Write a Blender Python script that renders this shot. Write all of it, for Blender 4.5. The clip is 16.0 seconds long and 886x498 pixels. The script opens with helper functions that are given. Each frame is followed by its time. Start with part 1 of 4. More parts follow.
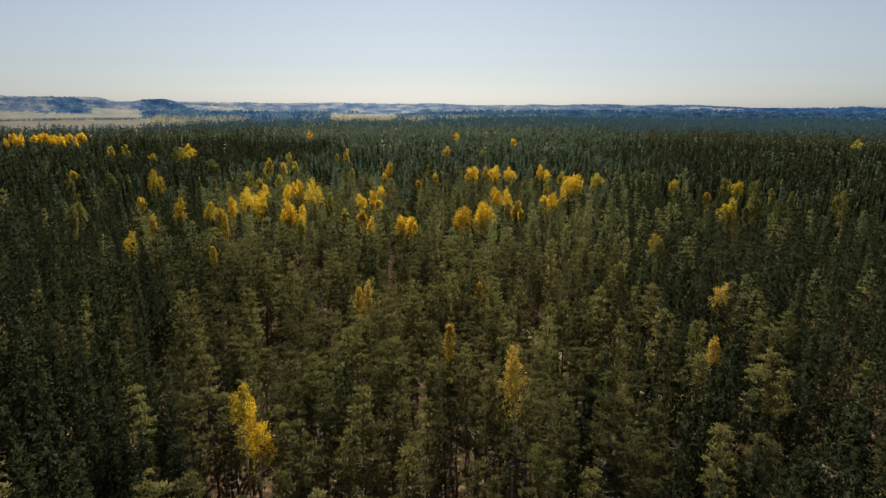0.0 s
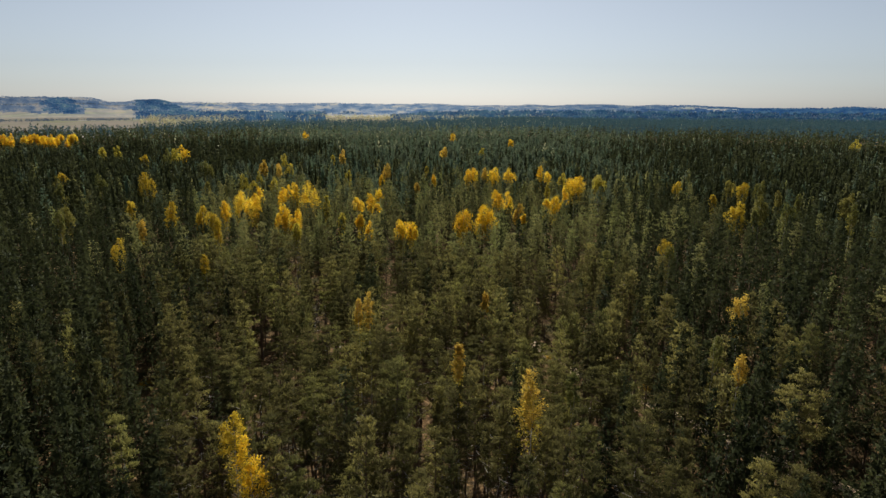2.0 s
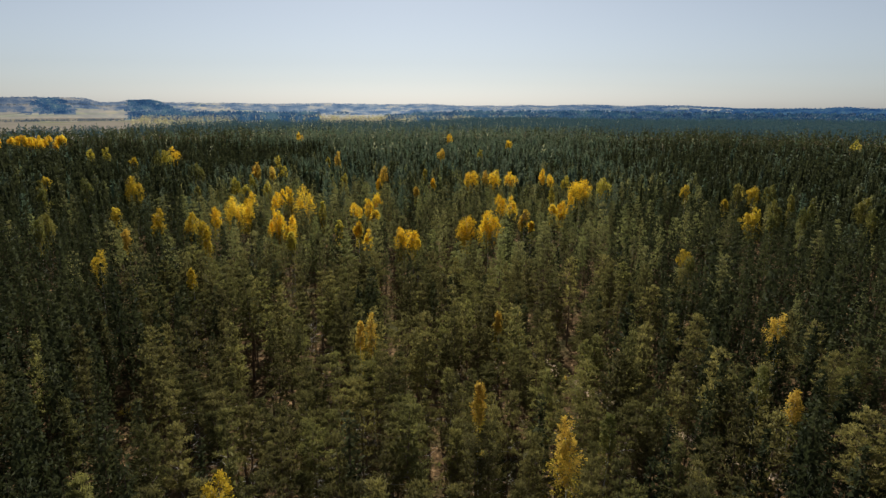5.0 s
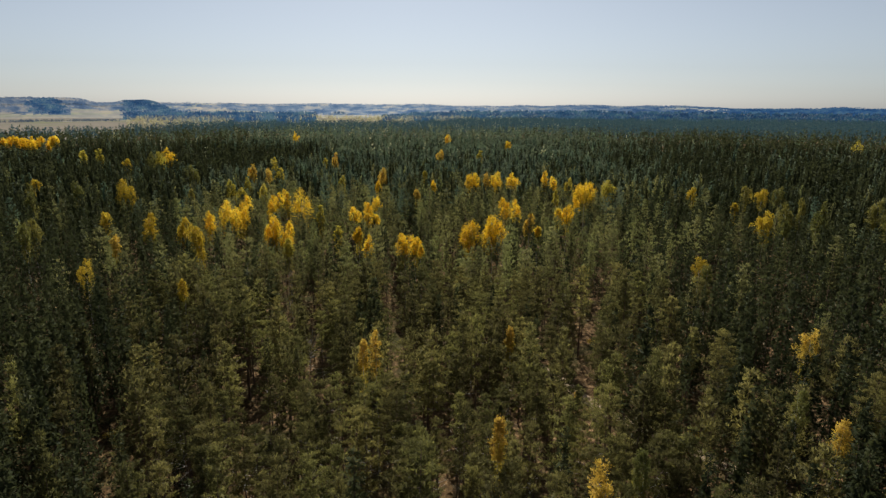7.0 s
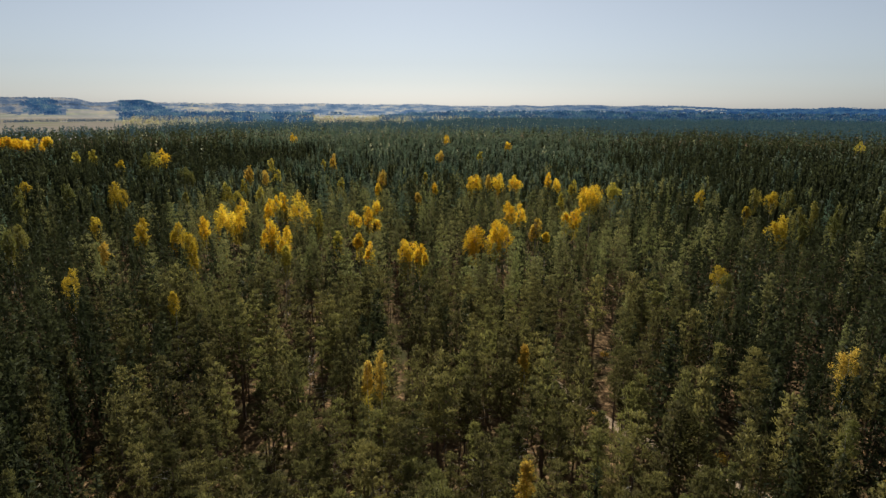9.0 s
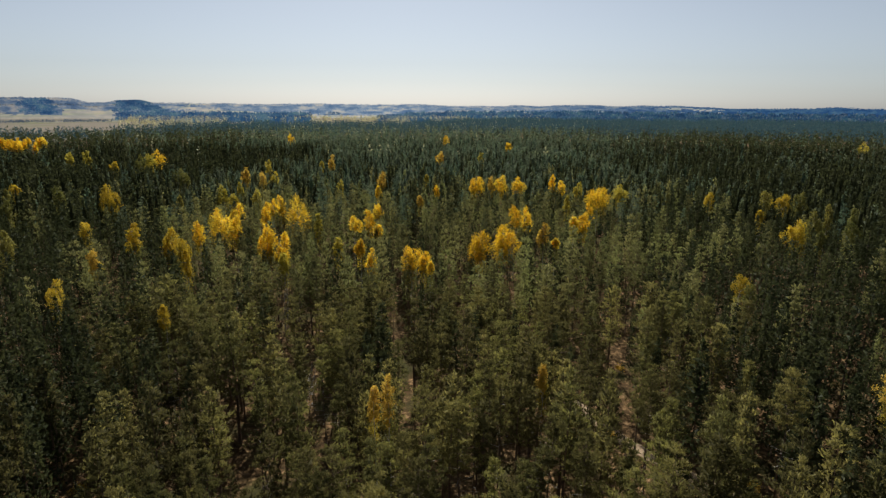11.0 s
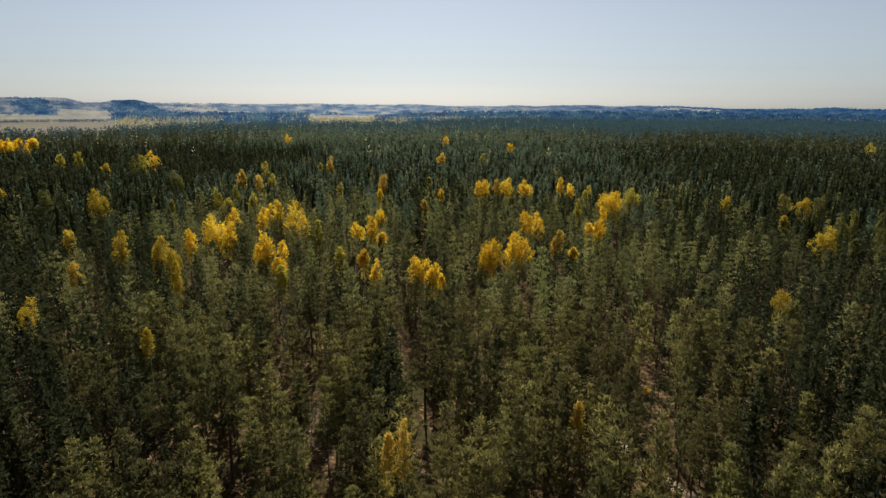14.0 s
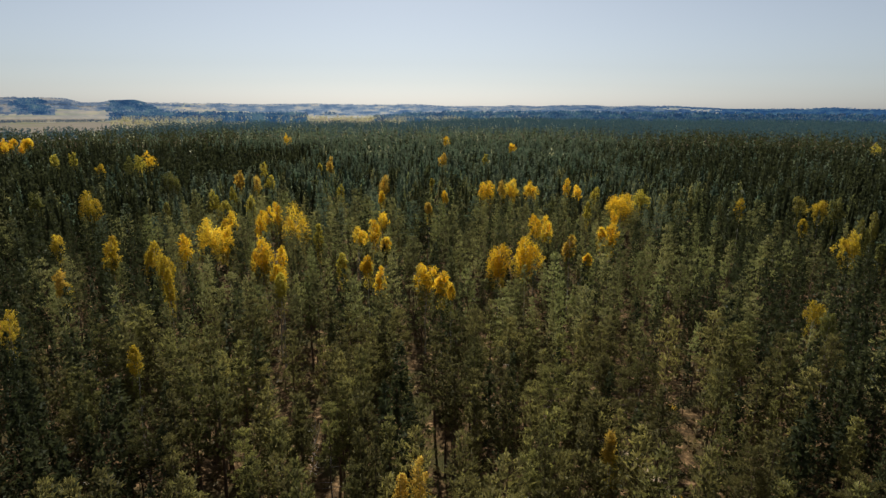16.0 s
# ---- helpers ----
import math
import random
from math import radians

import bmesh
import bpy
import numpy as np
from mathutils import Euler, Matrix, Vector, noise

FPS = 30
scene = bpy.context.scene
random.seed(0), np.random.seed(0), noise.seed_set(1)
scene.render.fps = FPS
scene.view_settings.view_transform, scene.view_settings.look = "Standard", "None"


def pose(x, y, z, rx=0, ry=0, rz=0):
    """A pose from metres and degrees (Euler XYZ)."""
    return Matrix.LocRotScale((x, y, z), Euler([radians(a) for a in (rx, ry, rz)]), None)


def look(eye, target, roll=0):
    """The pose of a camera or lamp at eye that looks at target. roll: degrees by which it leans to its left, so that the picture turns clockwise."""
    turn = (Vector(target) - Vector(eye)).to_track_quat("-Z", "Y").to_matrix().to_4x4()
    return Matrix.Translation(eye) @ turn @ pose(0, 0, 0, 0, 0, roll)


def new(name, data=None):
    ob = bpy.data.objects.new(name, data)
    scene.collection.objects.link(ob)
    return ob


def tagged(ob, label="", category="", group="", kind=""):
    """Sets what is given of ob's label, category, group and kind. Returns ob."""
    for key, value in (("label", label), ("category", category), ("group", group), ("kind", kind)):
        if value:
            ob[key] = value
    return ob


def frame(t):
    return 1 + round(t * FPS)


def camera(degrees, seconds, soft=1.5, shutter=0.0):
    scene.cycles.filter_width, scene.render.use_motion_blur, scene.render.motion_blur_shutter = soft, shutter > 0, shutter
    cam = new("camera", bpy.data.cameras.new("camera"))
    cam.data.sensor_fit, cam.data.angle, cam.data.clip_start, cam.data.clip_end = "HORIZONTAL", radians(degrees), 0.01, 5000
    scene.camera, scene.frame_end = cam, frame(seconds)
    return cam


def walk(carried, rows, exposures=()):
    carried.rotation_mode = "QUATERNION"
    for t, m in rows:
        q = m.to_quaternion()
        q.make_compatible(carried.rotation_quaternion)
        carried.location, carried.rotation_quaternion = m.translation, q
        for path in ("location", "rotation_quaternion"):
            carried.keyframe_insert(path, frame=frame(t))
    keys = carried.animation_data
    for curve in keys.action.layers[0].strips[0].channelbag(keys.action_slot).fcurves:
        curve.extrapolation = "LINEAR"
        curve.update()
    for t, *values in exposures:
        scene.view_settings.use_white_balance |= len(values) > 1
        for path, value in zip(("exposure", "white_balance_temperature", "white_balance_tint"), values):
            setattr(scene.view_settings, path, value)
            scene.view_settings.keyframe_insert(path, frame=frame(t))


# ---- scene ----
cam = camera(74.96, 16.0, soft=1.4)
PATH = [
    (0, pose(0.0, 0.0, 50.0, 75.994, -0.27, -1.123)),
    (1, pose(-0.68, 2.84, 50.06, 76.006, -0.27, -1.362)),
    (2, pose(-1.38, 5.75, 50.14, 76.017, -0.27, -1.584)),
    (3, pose(-2.07, 8.71, 50.23, 76.027, -0.27, -1.791)),
    (4, pose(-2.77, 11.73, 50.31, 76.036, -0.27, -1.983)),
    (5, pose(-3.48, 14.79, 50.4, 76.045, -0.27, -2.161)),
    (6, pose(-4.19, 17.9, 50.49, 76.052, -0.27, -2.327)),
    (7, pose(-4.91, 21.06, 50.57, 76.059, -0.27, -2.481)),
    (8, pose(-5.63, 24.25, 50.64, 76.065, -0.27, -2.623)),
    (9, pose(-6.35, 27.48, 50.7, 76.071, -0.27, -2.754)),
    (10, pose(-7.08, 30.74, 50.74, 76.075, -0.27, -2.874)),
    (11, pose(-7.81, 34.03, 50.76, 76.079, -0.27, -2.984)),
    (12, pose(-8.55, 37.34, 50.75, 76.083, -0.27, -3.083)),
    (13, pose(-9.29, 40.68, 50.71, 76.085, -0.27, -3.171)),
    (14, pose(-10.04, 44.03, 50.65, 76.087, -0.27, -3.249)),
    (15, pose(-10.79, 47.39, 50.54, 76.089, -0.27, -3.315)),
    (16, pose(-11.54, 50.77, 50.4, 76.09, -0.27, -3.369)),
]
walk(cam, PATH, exposures=((0, 0.26, 6150, 8), (16, 0.26, 6150, 8)))

# ---- light: hazy autumn sun ahead and to one side, clear pale sky ----
SUN_AZIMUTH, SUN_HEIGHT = -1.0, 42.0     # degrees from +y towards +x, above the horizon
world = bpy.data.worlds.new("autumn_sky")
scene.world = world
world.use_nodes = True
wn = world.node_tree.nodes
sky = wn.new("ShaderNodeTexSky")
sky.sky_type = "NISHITA"
sky.sun_disc = False
sky.sun_elevation = radians(SUN_HEIGHT)
sky.sun_rotation = radians(SUN_AZIMUTH)
sky.air_density, sky.dust_density, sky.ozone_density = 0.8, 0.8, 2.1
wn["Background"].inputs["Strength"].default_value = 0.060
haze = wn.new("ShaderNodeHueSaturation")
haze.inputs["Saturation"].default_value = 0.49
world.node_tree.links.new(sky.outputs["Color"], haze.inputs["Color"])
world.node_tree.links.new(haze.outputs["Color"], wn["Background"].inputs["Color"])

sun_data = bpy.data.lights.new("sun", "SUN")
sun_data.energy, sun_data.angle, sun_data.color = 4.5, radians(0.5), (1.0, 0.93, 0.82)
sun = new("sun", sun_data)
az, el = radians(SUN_AZIMUTH), radians(SUN_HEIGHT)
SUN_WAY = Vector((math.sin(az) * math.cos(el), math.cos(az) * math.cos(el), math.sin(el)))
sun.matrix_world = look(SUN_WAY * 300, (0, 0, 0))


# ---- materials ----
def blank(name):
    m = bpy.data.materials.new(name)
    m.use_nodes = True
    nt = m.node_tree
    nt.nodes.clear()
    out = nt.nodes.new("ShaderNodeOutputMaterial")
    return m, nt, out


def ramp(nt, source, stops):
    r = nt.nodes.new("ShaderNodeValToRGB")
    e = r.color_ramp.elements
    while len(e) < len(stops):
        e.new(0.5)
    for el_, (p, c) in zip(e, stops):
        el_.position, el_.color = p, (*c, 1)
    nt.links.new(source, r.inputs["Fac"])
    return r.outputs["Color"]


def noise_of(nt, scale, detail=3.0, rough=0.55, vector=None):
    n = nt.nodes.new("ShaderNodeTexNoise")
    n.inputs["Scale"].default_value, n.inputs["Detail"].default_value = scale, detail
    n.inputs["Roughness"].default_value = rough
    if vector is None:
        vector = nt.nodes.new("ShaderNodeNewGeometry").outputs["Position"]
    nt.links.new(vector, n.inputs["Vector"])
    return n.outputs["Fac"]


def mix(nt, fac, a, b, how="MIX"):
    n = nt.nodes.new("ShaderNodeMix")
    n.data_type, n.blend_type = "RGBA", how
    for key, v in ((0, fac), (6, a), (7, b)):
        if isinstance(v, bpy.types.NodeSocket):
            nt.links.new(v, n.inputs[key])
        elif key == 0:
            n.inputs[0].default_value = v
        else:
            n.inputs[key].default_value = (*v, 1)
    return n.outputs[2]


def math_node(nt, how, a, b):
    n = nt.nodes.new("ShaderNodeMath")
    n.operation = how
    for i, v in enumerate((a, b)):
        if isinstance(v, bpy.types.NodeSocket):
            nt.links.new(v, n.inputs[i])
        else:
            n.inputs[i].default_value = v
    return n.outputs[0]


def foliage(name, dark, mid, light, through_light, tree_scale=0.11, gloss=0.008, haze_emission=None, other=None, own=0.2, leafy=0.14, trees=0.42, clumps=0.0):
    """Leaves or needles: hue varies from tree to tree and from leaf to leaf, and light shines through. other: the tint that some trees lean to."""
    m, nt, out = blank(name)
    geo = nt.nodes.new("ShaderNodeNewGeometry")
    leafwise = geo.outputs["Random Per Island"]
    treewise = noise_of(nt, tree_scale, 2.0, 0.6, geo.outputs["Position"])
    info, mark = nt.nodes.new("ShaderNodeObjectInfo"), nt.nodes.new("ShaderNodeAttribute")
    mark.attribute_name = "tree_tone"
    tone = math_node(nt, "FRACT", math_node(nt, "ADD", info.outputs["Random"], mark.outputs["Fac"]), 0.0)
    value = math_node(nt, "ADD", math_node(nt, "MULTIPLY", leafwise, leafy), math_node(nt, "MULTIPLY", treewise, 0.42))
    value = math_node(nt, "ADD", math_node(nt, "ADD", value, 0.16 - leafy / 2), math_node(nt, "MULTIPLY", tone, trees + own))
    if clumps:
        value = math_node(nt, "ADD", math_node(nt, "SUBTRACT", value, clumps / 2), math_node(nt, "MULTIPLY", noise_of(nt, 0.75, 2.0, 0.5, geo.outputs["Position"]), clumps))
    col = ramp(nt, value, ((0.22, dark), (0.60, mid), (0.98, light)))
    if other:
        second = math_node(nt, "FRACT", math_node(nt, "MULTIPLY", tone, 7.31), 0.0)
        col = mix(nt, ramp(nt, second, ((0.45, (0, 0, 0)), (0.85, (1, 1, 1)))), col, mix(nt, 1.0, col, other, "MULTIPLY"))
    d = nt.nodes.new("ShaderNodeBsdfDiffuse")
    t = nt.nodes.new("ShaderNodeBsdfTranslucent")
    g = nt.nodes.new("ShaderNodeBsdfGlossy")
    g.inputs["Roughness"].default_value = 0.45
    g.inputs["Color"].default_value = (0.9, 0.95, 1, 1)
    nt.links.new(col, d.inputs["Color"])
    nt.links.new(mix(nt, 1.0, col, (1.18, 1.18, 0.92), "MULTIPLY"), t.inputs["Color"])
    s1 = nt.nodes.new("ShaderNodeMixShader")
    s1.inputs[0].default_value = through_light
    nt.links.new(d.outputs[0], s1.inputs[1])
    nt.links.new(t.outputs[0], s1.inputs[2])
    s2 = nt.nodes.new("ShaderNodeMixShader")
    s2.inputs[0].default_value = gloss
    nt.links.new(s1.outputs[0], s2.inputs[1])
    nt.links.new(g.outputs[0], s2.inputs[2])
    last = s2.outputs[0]
    # Adds a glow to the leaves that stands in for distance haze.
    if haze_emission:
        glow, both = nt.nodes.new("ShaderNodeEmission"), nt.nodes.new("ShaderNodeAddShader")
        glow.inputs["Color"].default_value = (*haze_emission, 1)
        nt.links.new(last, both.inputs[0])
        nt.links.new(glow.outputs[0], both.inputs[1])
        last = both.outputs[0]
    nt.links.new(last, out.inputs[0])
    return m


def solid(name, stops, scale, rough=0.85, bump=0.0, detail=4.0, second=None):
    """A rough surface whose colour runs through the stops by noise at one scale, mottled at a second."""
    m, nt, out = blank(name)
    p = nt.nodes.new("ShaderNodeBsdfPrincipled")
    p.inputs["Roughness"].default_value = rough
    n1 = noise_of(nt, scale, detail)
    if second:
        n1 = math_node(nt, "ADD", math_node(nt, "MULTIPLY", n1, 0.6), math_node(nt, "MULTIPLY", noise_of(nt, second, 3.0), 0.4))
    nt.links.new(ramp(nt, n1, stops), p.inputs["Base Color"])
    if bump:
        b = nt.nodes.new("ShaderNodeBump")
        b.inputs["Strength"].default_value, b.inputs["Distance"].default_value = 0.6, bump
        nt.links.new(n1, b.inputs["Height"])
        nt.links.new(b.outputs[0], p.inputs["Normal"])
    nt.links.new(p.outputs[0], out.inputs[0])
    return m


NEEDLES = foliage("pine_needles", (0.056, 0.054, 0.025), (0.140, 0.133, 0.056), (0.262, 0.245, 0.100), 0.46, clumps=0.22, other=(0.90, 0.99, 0.94), gloss=0.002, leafy=0.12)
NEAR_NEEDLES = foliage("near_pine_needles", (0.044, 0.040, 0.018), (0.124, 0.110, 0.043), (0.298, 0.256, 0.086), 0.48, clumps=0.34, other=(0.92, 0.99, 0.94), gloss=0.002, leafy=0.36, trees=0.30, own=0.14)
# Needle colours shifted towards blue, so distance haze sits in the base colour.
HAZE_TINTED_PINE = foliage("haze_tinted_pine_canopy", (0.058, 0.074, 0.052), (0.112, 0.134, 0.090), (0.178, 0.198, 0.128), 0.50, leafy=0.06, trees=0.40, own=0.0, other=(0.84, 0.98, 1.02), gloss=0.002)
# Dark needles plus a blue emission painted in as haze.
HAZE_GLOW_PINE = foliage("haze_glow_pine_canopy", (0.016, 0.023, 0.018), (0.040, 0.050, 0.034), (0.076, 0.084, 0.054), 0.45, haze_emission=(0.011, 0.027, 0.040), leafy=0.10, trees=0.45, own=0.0, other=(0.75, 0.95, 1.0), gloss=0.0)
SPRUCE = foliage("spruce_needles", (0.024, 0.030, 0.015), (0.041, 0.047, 0.022), (0.066, 0.070, 0.032), 0.40, gloss=0.002)
GOLD = foliage("golden_birch_leaves", (0.58, 0.36, 0.020), (0.78, 0.52, 0.028), (0.90, 0.68, 0.07), 0.66, 0.3, own=0.35, trees=0.12, leafy=0.14)
AMBER = foliage("amber_birch_leaves", (0.40, 0.26, 0.045), (0.58, 0.39, 0.065), (0.70, 0.50, 0.10), 0.62, 0.3, own=0.35, trees=0.12, leafy=0.3)
OLIVE = foliage("yellow_green_birch_leaves", (0.24, 0.21, 0.035), (0.46, 0.38, 0.055), (0.64, 0.51, 0.08), 0.58, 0.3, trees=0.12, leafy=0.3)
# Darker copy of the golden leaves, for the dimmed sides of the view.
EDGE_DARKENED_GOLD = foliage("edge_darkened_gold_birch_leaves", (0.36, 0.25, 0.022), (0.52, 0.37, 0.032), (0.66, 0.49, 0.055), 0.58, 0.3, trees=0.12, leafy=0.25)
DULL_GOLD = foliage("dull_gold_birch_leaves", (0.22, 0.17, 0.025), (0.36, 0.275, 0.038), (0.50, 0.385, 0.055), 0.55, 0.3, trees=0.12, leafy=0.3)
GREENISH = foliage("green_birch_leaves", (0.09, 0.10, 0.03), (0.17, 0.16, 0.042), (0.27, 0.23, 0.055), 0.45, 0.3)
PALE = foliage("pale_turning_leaves", (0.22, 0.20, 0.10), (0.38, 0.36, 0.20), (0.54, 0.52, 0.34), 0.35, 0.05)
BARK = solid("pine_bark", ((0.3, (0.035, 0.024, 0.017)), (0.55, (0.13, 0.082, 0.052)), (0.75, (0.28, 0.155, 0.08))), 1.6, 0.9, 0.02, second=9.0)
HEATHER = foliage("heather_and_bilberry", (0.05, 0.04, 0.02), (0.11, 0.085, 0.04), (0.20, 0.15, 0.07), 0.3)
SAND = solid("track_sand", ((0.3, (0.20, 0.135, 0.075)), (0.5, (0.38, 0.27, 0.16)), (0.7, (0.55, 0.42, 0.28))), 0.9, 0.95, 0.02, second=6.0)
DEADWOOD = solid("grey_dead_branch", ((0.3, (0.16, 0.14, 0.12)), (0.7, (0.42, 0.38, 0.33))), 2.5, 0.8)
BIRCHBARK = solid("birch_bark", ((0.36, (0.05, 0.045, 0.04)), (0.46, (0.45, 0.42, 0.38)), (0.8, (0.66, 0.63, 0.58))), 3.0, 0.7)


# ---- mesh helpers ----
def mesh_of(name, verts, tris, normals=None, mats=(), which=None, tones=None):
    verts, tris = np.asarray(verts, np.float32), np.asarray(tris, np.int32)
    me = bpy.data.meshes.new(name)
    me.vertices.add(len(verts))
    me.vertices.foreach_set("co", verts.ravel())
    me.loops.add(tris.size)
    me.loops.foreach_set("vertex_index", tris.ravel())
    me.polygons.add(len(tris))
    me.polygons.foreach_set("loop_start", np.arange(0, tris.size, 3, dtype=np.int32))
    me.polygons.foreach_set("loop_total", np.full(len(tris), 3, np.int32))
    for m in mats:
        me.materials.append(m)
    if which is not None:
        me.polygons.foreach_set("material_index", np.asarray(which, np.int32))
    me.polygons.foreach_set("use_smooth", np.ones(len(tris), bool))
    if tones is not None:
        me.attributes.new("tree_tone", "FLOAT", "POINT").data.foreach_set("value", np.asarray(tones, np.float32))
    me.update()
    if normals is not None:
        me.normals_split_custom_set_from_vertices(np.asarray(normals, np.float32))
    return me


def unit(v):
    return v / (np.linalg.norm(v, axis=-1, keepdims=True) + 1e-9)


def with_normals(v, f):
    """A mesh piece with its rounded normals: places, triangles, normals."""
    v, f = np.asarray(v, float), np.asarray(f)
    n = np.zeros_like(v)
    if len(f):
        flat = np.cross(v[f[:, 1]] - v[f[:, 0]], v[f[:, 2]] - v[f[:, 0]])
        for k in range(3):
            np.add.at(n, f[:, k], flat)
    return v, f, unit(n)


def joined(pieces):
    vs, fs, ns, base = [], [], [], 0
    for v, f, n in pieces:
        vs.append(v)
        fs.append(np.asarray(f) + base)
        ns.append(n)
        base += len(v)
    return np.concatenate(vs), np.concatenate(fs), np.concatenate(ns)


def tube(points, radii, sides):
    """A tapered tube along points, closed by a tip."""
    points = np.asarray(points, float)
    ring = np.linspace(0, 2 * np.pi, sides, endpoint=False)
    ahead = points[-1] - points[0]
    ahead = ahead / np.linalg.norm(ahead)
    side = np.cross(ahead, (0.31, 0.94, 0.11))
    side /= np.linalg.norm(side)
    up = np.cross(ahead, side)
    v = [p + r * (np.cos(a) * side + np.sin(a) * up) for p, r in zip(points, radii) for a in ring]
    f = []
    for i in range(len(points) - 1):
        for j in range(sides):
            a, b = i * sides + j, i * sides + (j + 1) % sides
            f += [(a, b, b + sides), (a, b + sides, a + sides)]
    return with_normals(np.array(v), np.array(f))


def blades(rng, centres, ways, faces, length, width):
    """Pointed blades, one at each centre: needle tufts or leaf sprays that lie along ways, rounded to look towards faces."""
    n = len(centres)
    side = unit(np.cross(ways, unit(faces + rng.normal(0, 0.55, (n, 3)))))
    ln, w = (length * rng.uniform(0.65, 1.35, n))[:, None], (width * rng.uniform(0.7, 1.3, n))[:, None]
    mid = centres + ways * ln * 0.25
    v = np.stack([centres - ways * ln * 0.5 - side * w * 0.2, mid + side * w, mid + ways * ln * 0.4 - side * w * 0.8], 1)
    flat = np.cross(v[:, 1] - v[:, 0], v[:, 2] - v[:, 0])
    turned = (flat * faces).sum(1) < 0
    v[turned] = v[turned][:, [0, 2, 1]]
    return v.reshape(-1, 3), np.arange(3 * n).reshape(-1, 3), np.repeat(faces, 3, 0)


def loose_blades(rng, centres, length, width, lift=0.2):
    """Blades that point anyhow."""
    n = len(centres)
    return blades(rng, centres, unit(rng.normal(0, 1, (n, 3)) + np.array([0, 0, lift])), unit(rng.normal(0, 1, (n, 3)) + np.array([0, 0, 0.8])), length, width)


def clumps_of(rng, hearts, outward, per, size, length, width, flat=0.6, rise=0.45, skyward=0.5, rough=0.6, loose=0.45):
    """Round clumps of blades: each clump is domed, so that its top takes the light and its underside lies in shade."""
    h, o = np.repeat(hearts, per, 0), np.repeat(outward, per, 0)
    n = len(h)
    d = unit(rng.normal(0, 1, (n, 3)) + np.array([0, 0, 0.35]))
    reach = np.repeat(size * rng.uniform(0.65, 1.3, len(hearts)), per)[:, None]
    c = h + d * reach * (rng.random((n, 1)) ** loose) * np.array([1, 1, flat])
    ways = unit(d * 0.6 + o * 0.45 + np.array([0, 0, rise]) + rng.normal(0, 0.4, (n, 3)))
    faces = unit(d * 0.75 + o * 0.6 + np.array([0, 0, skyward]) + rng.normal(0, rough, (n, 3)))
    return blades(rng, c, ways, faces, length, width)


def pine_profile(t, point=0.78):
    """Crown half-width, 0 at the top (t = 1), fullest at about a quarter."""
    return np.clip(1.18 * (1 - t) ** point, 0, 1) * (0.5 + 0.5 * np.clip(t / 0.22, 0, 1))


def pine_frame(rng, height, low, half, count, point=0.78, gap=0.62):
    """Up-curved branches in whorls, and the hearts and outward ways of the needle clumps that they carry."""
    lean = rng.normal(0, 0.15, 2)
    branches, hearts, outs = [], [], []
    whorls = max(5, int((height - low) / gap))
    bulge = rng.uniform(0.7, 1.3, 5)
    for w in range(whorls):
        t = (w + rng.uniform(-0.3, 0.3)) / (whorls - 0.4)
        t = min(max(t, 0.0), 0.985)
        z = low + t * (height - low)
        n = rng.integers(3, 6)
        turn = rng.uniform(0, 6.28)
        for k in range(n):
            a = (turn + k * 6.283 / n + rng.normal(0, 0.25)) % 6.283
            ln = half * float(pine_profile(np.array(t), point)) * rng.uniform(0.6, 1.15) * bulge[int(a / 1.2567) % 5] + 0.15
            rise = -0.05 + 0.75 * t + rng.normal(0, 0.12)
            base = np.array([lean[0] * t, lean[1] * t, z])
            tip = base + np.array([np.cos(a) * ln, np.sin(a) * ln, ln * rise])
            branches.append((base, tip))
    each = np.array([0.35 + np.linalg.norm(b - a) for a, b in branches])
    share = np.maximum(1, np.round(each / each.sum() * count)).astype(int)
    for (a, b), n in zip(branches, share):
        s = 1 - 0.6 * rng.random(n) ** 1.3
        s[0] = 0.97
        reach = np.linalg.norm(b - a)
        hearts.append(a + (b - a) * s[:, None] + rng.normal(0, 0.05 + 0.13 * reach, (n, 3)) * np.array([1, 1, 0.26]))
        outs.append(np.repeat(((b - a) / max(reach, 0.1))[None], n, 0))
    top = np.array([[lean[0], lean[1], height - 0.25]])
    hearts.append(top + rng.normal(0, 0.12, (2, 3)))
    outs.append(np.repeat([[0, 0, 1.0]], 2, 0))
    return branches, np.concatenate(hearts), np.concatenate(outs), lean


def trunk_mesh(rng, height, radius, lean, sides=7, segments=6):
    s = np.linspace(0, 1, segments + 1)
    bend = rng.normal(0, 0.10, (segments + 1, 2))
    bend[0] = 0
    pts = np.stack([lean[0] * s ** 2 + bend[:, 0], lean[1] * s ** 2 + bend[:, 1], s * height - 0.15], 1)
    rad = radius * (1 - 0.93 * s ** 0.9)
    rad[0] *= 1.25
    return tube(pts, rad, sides)


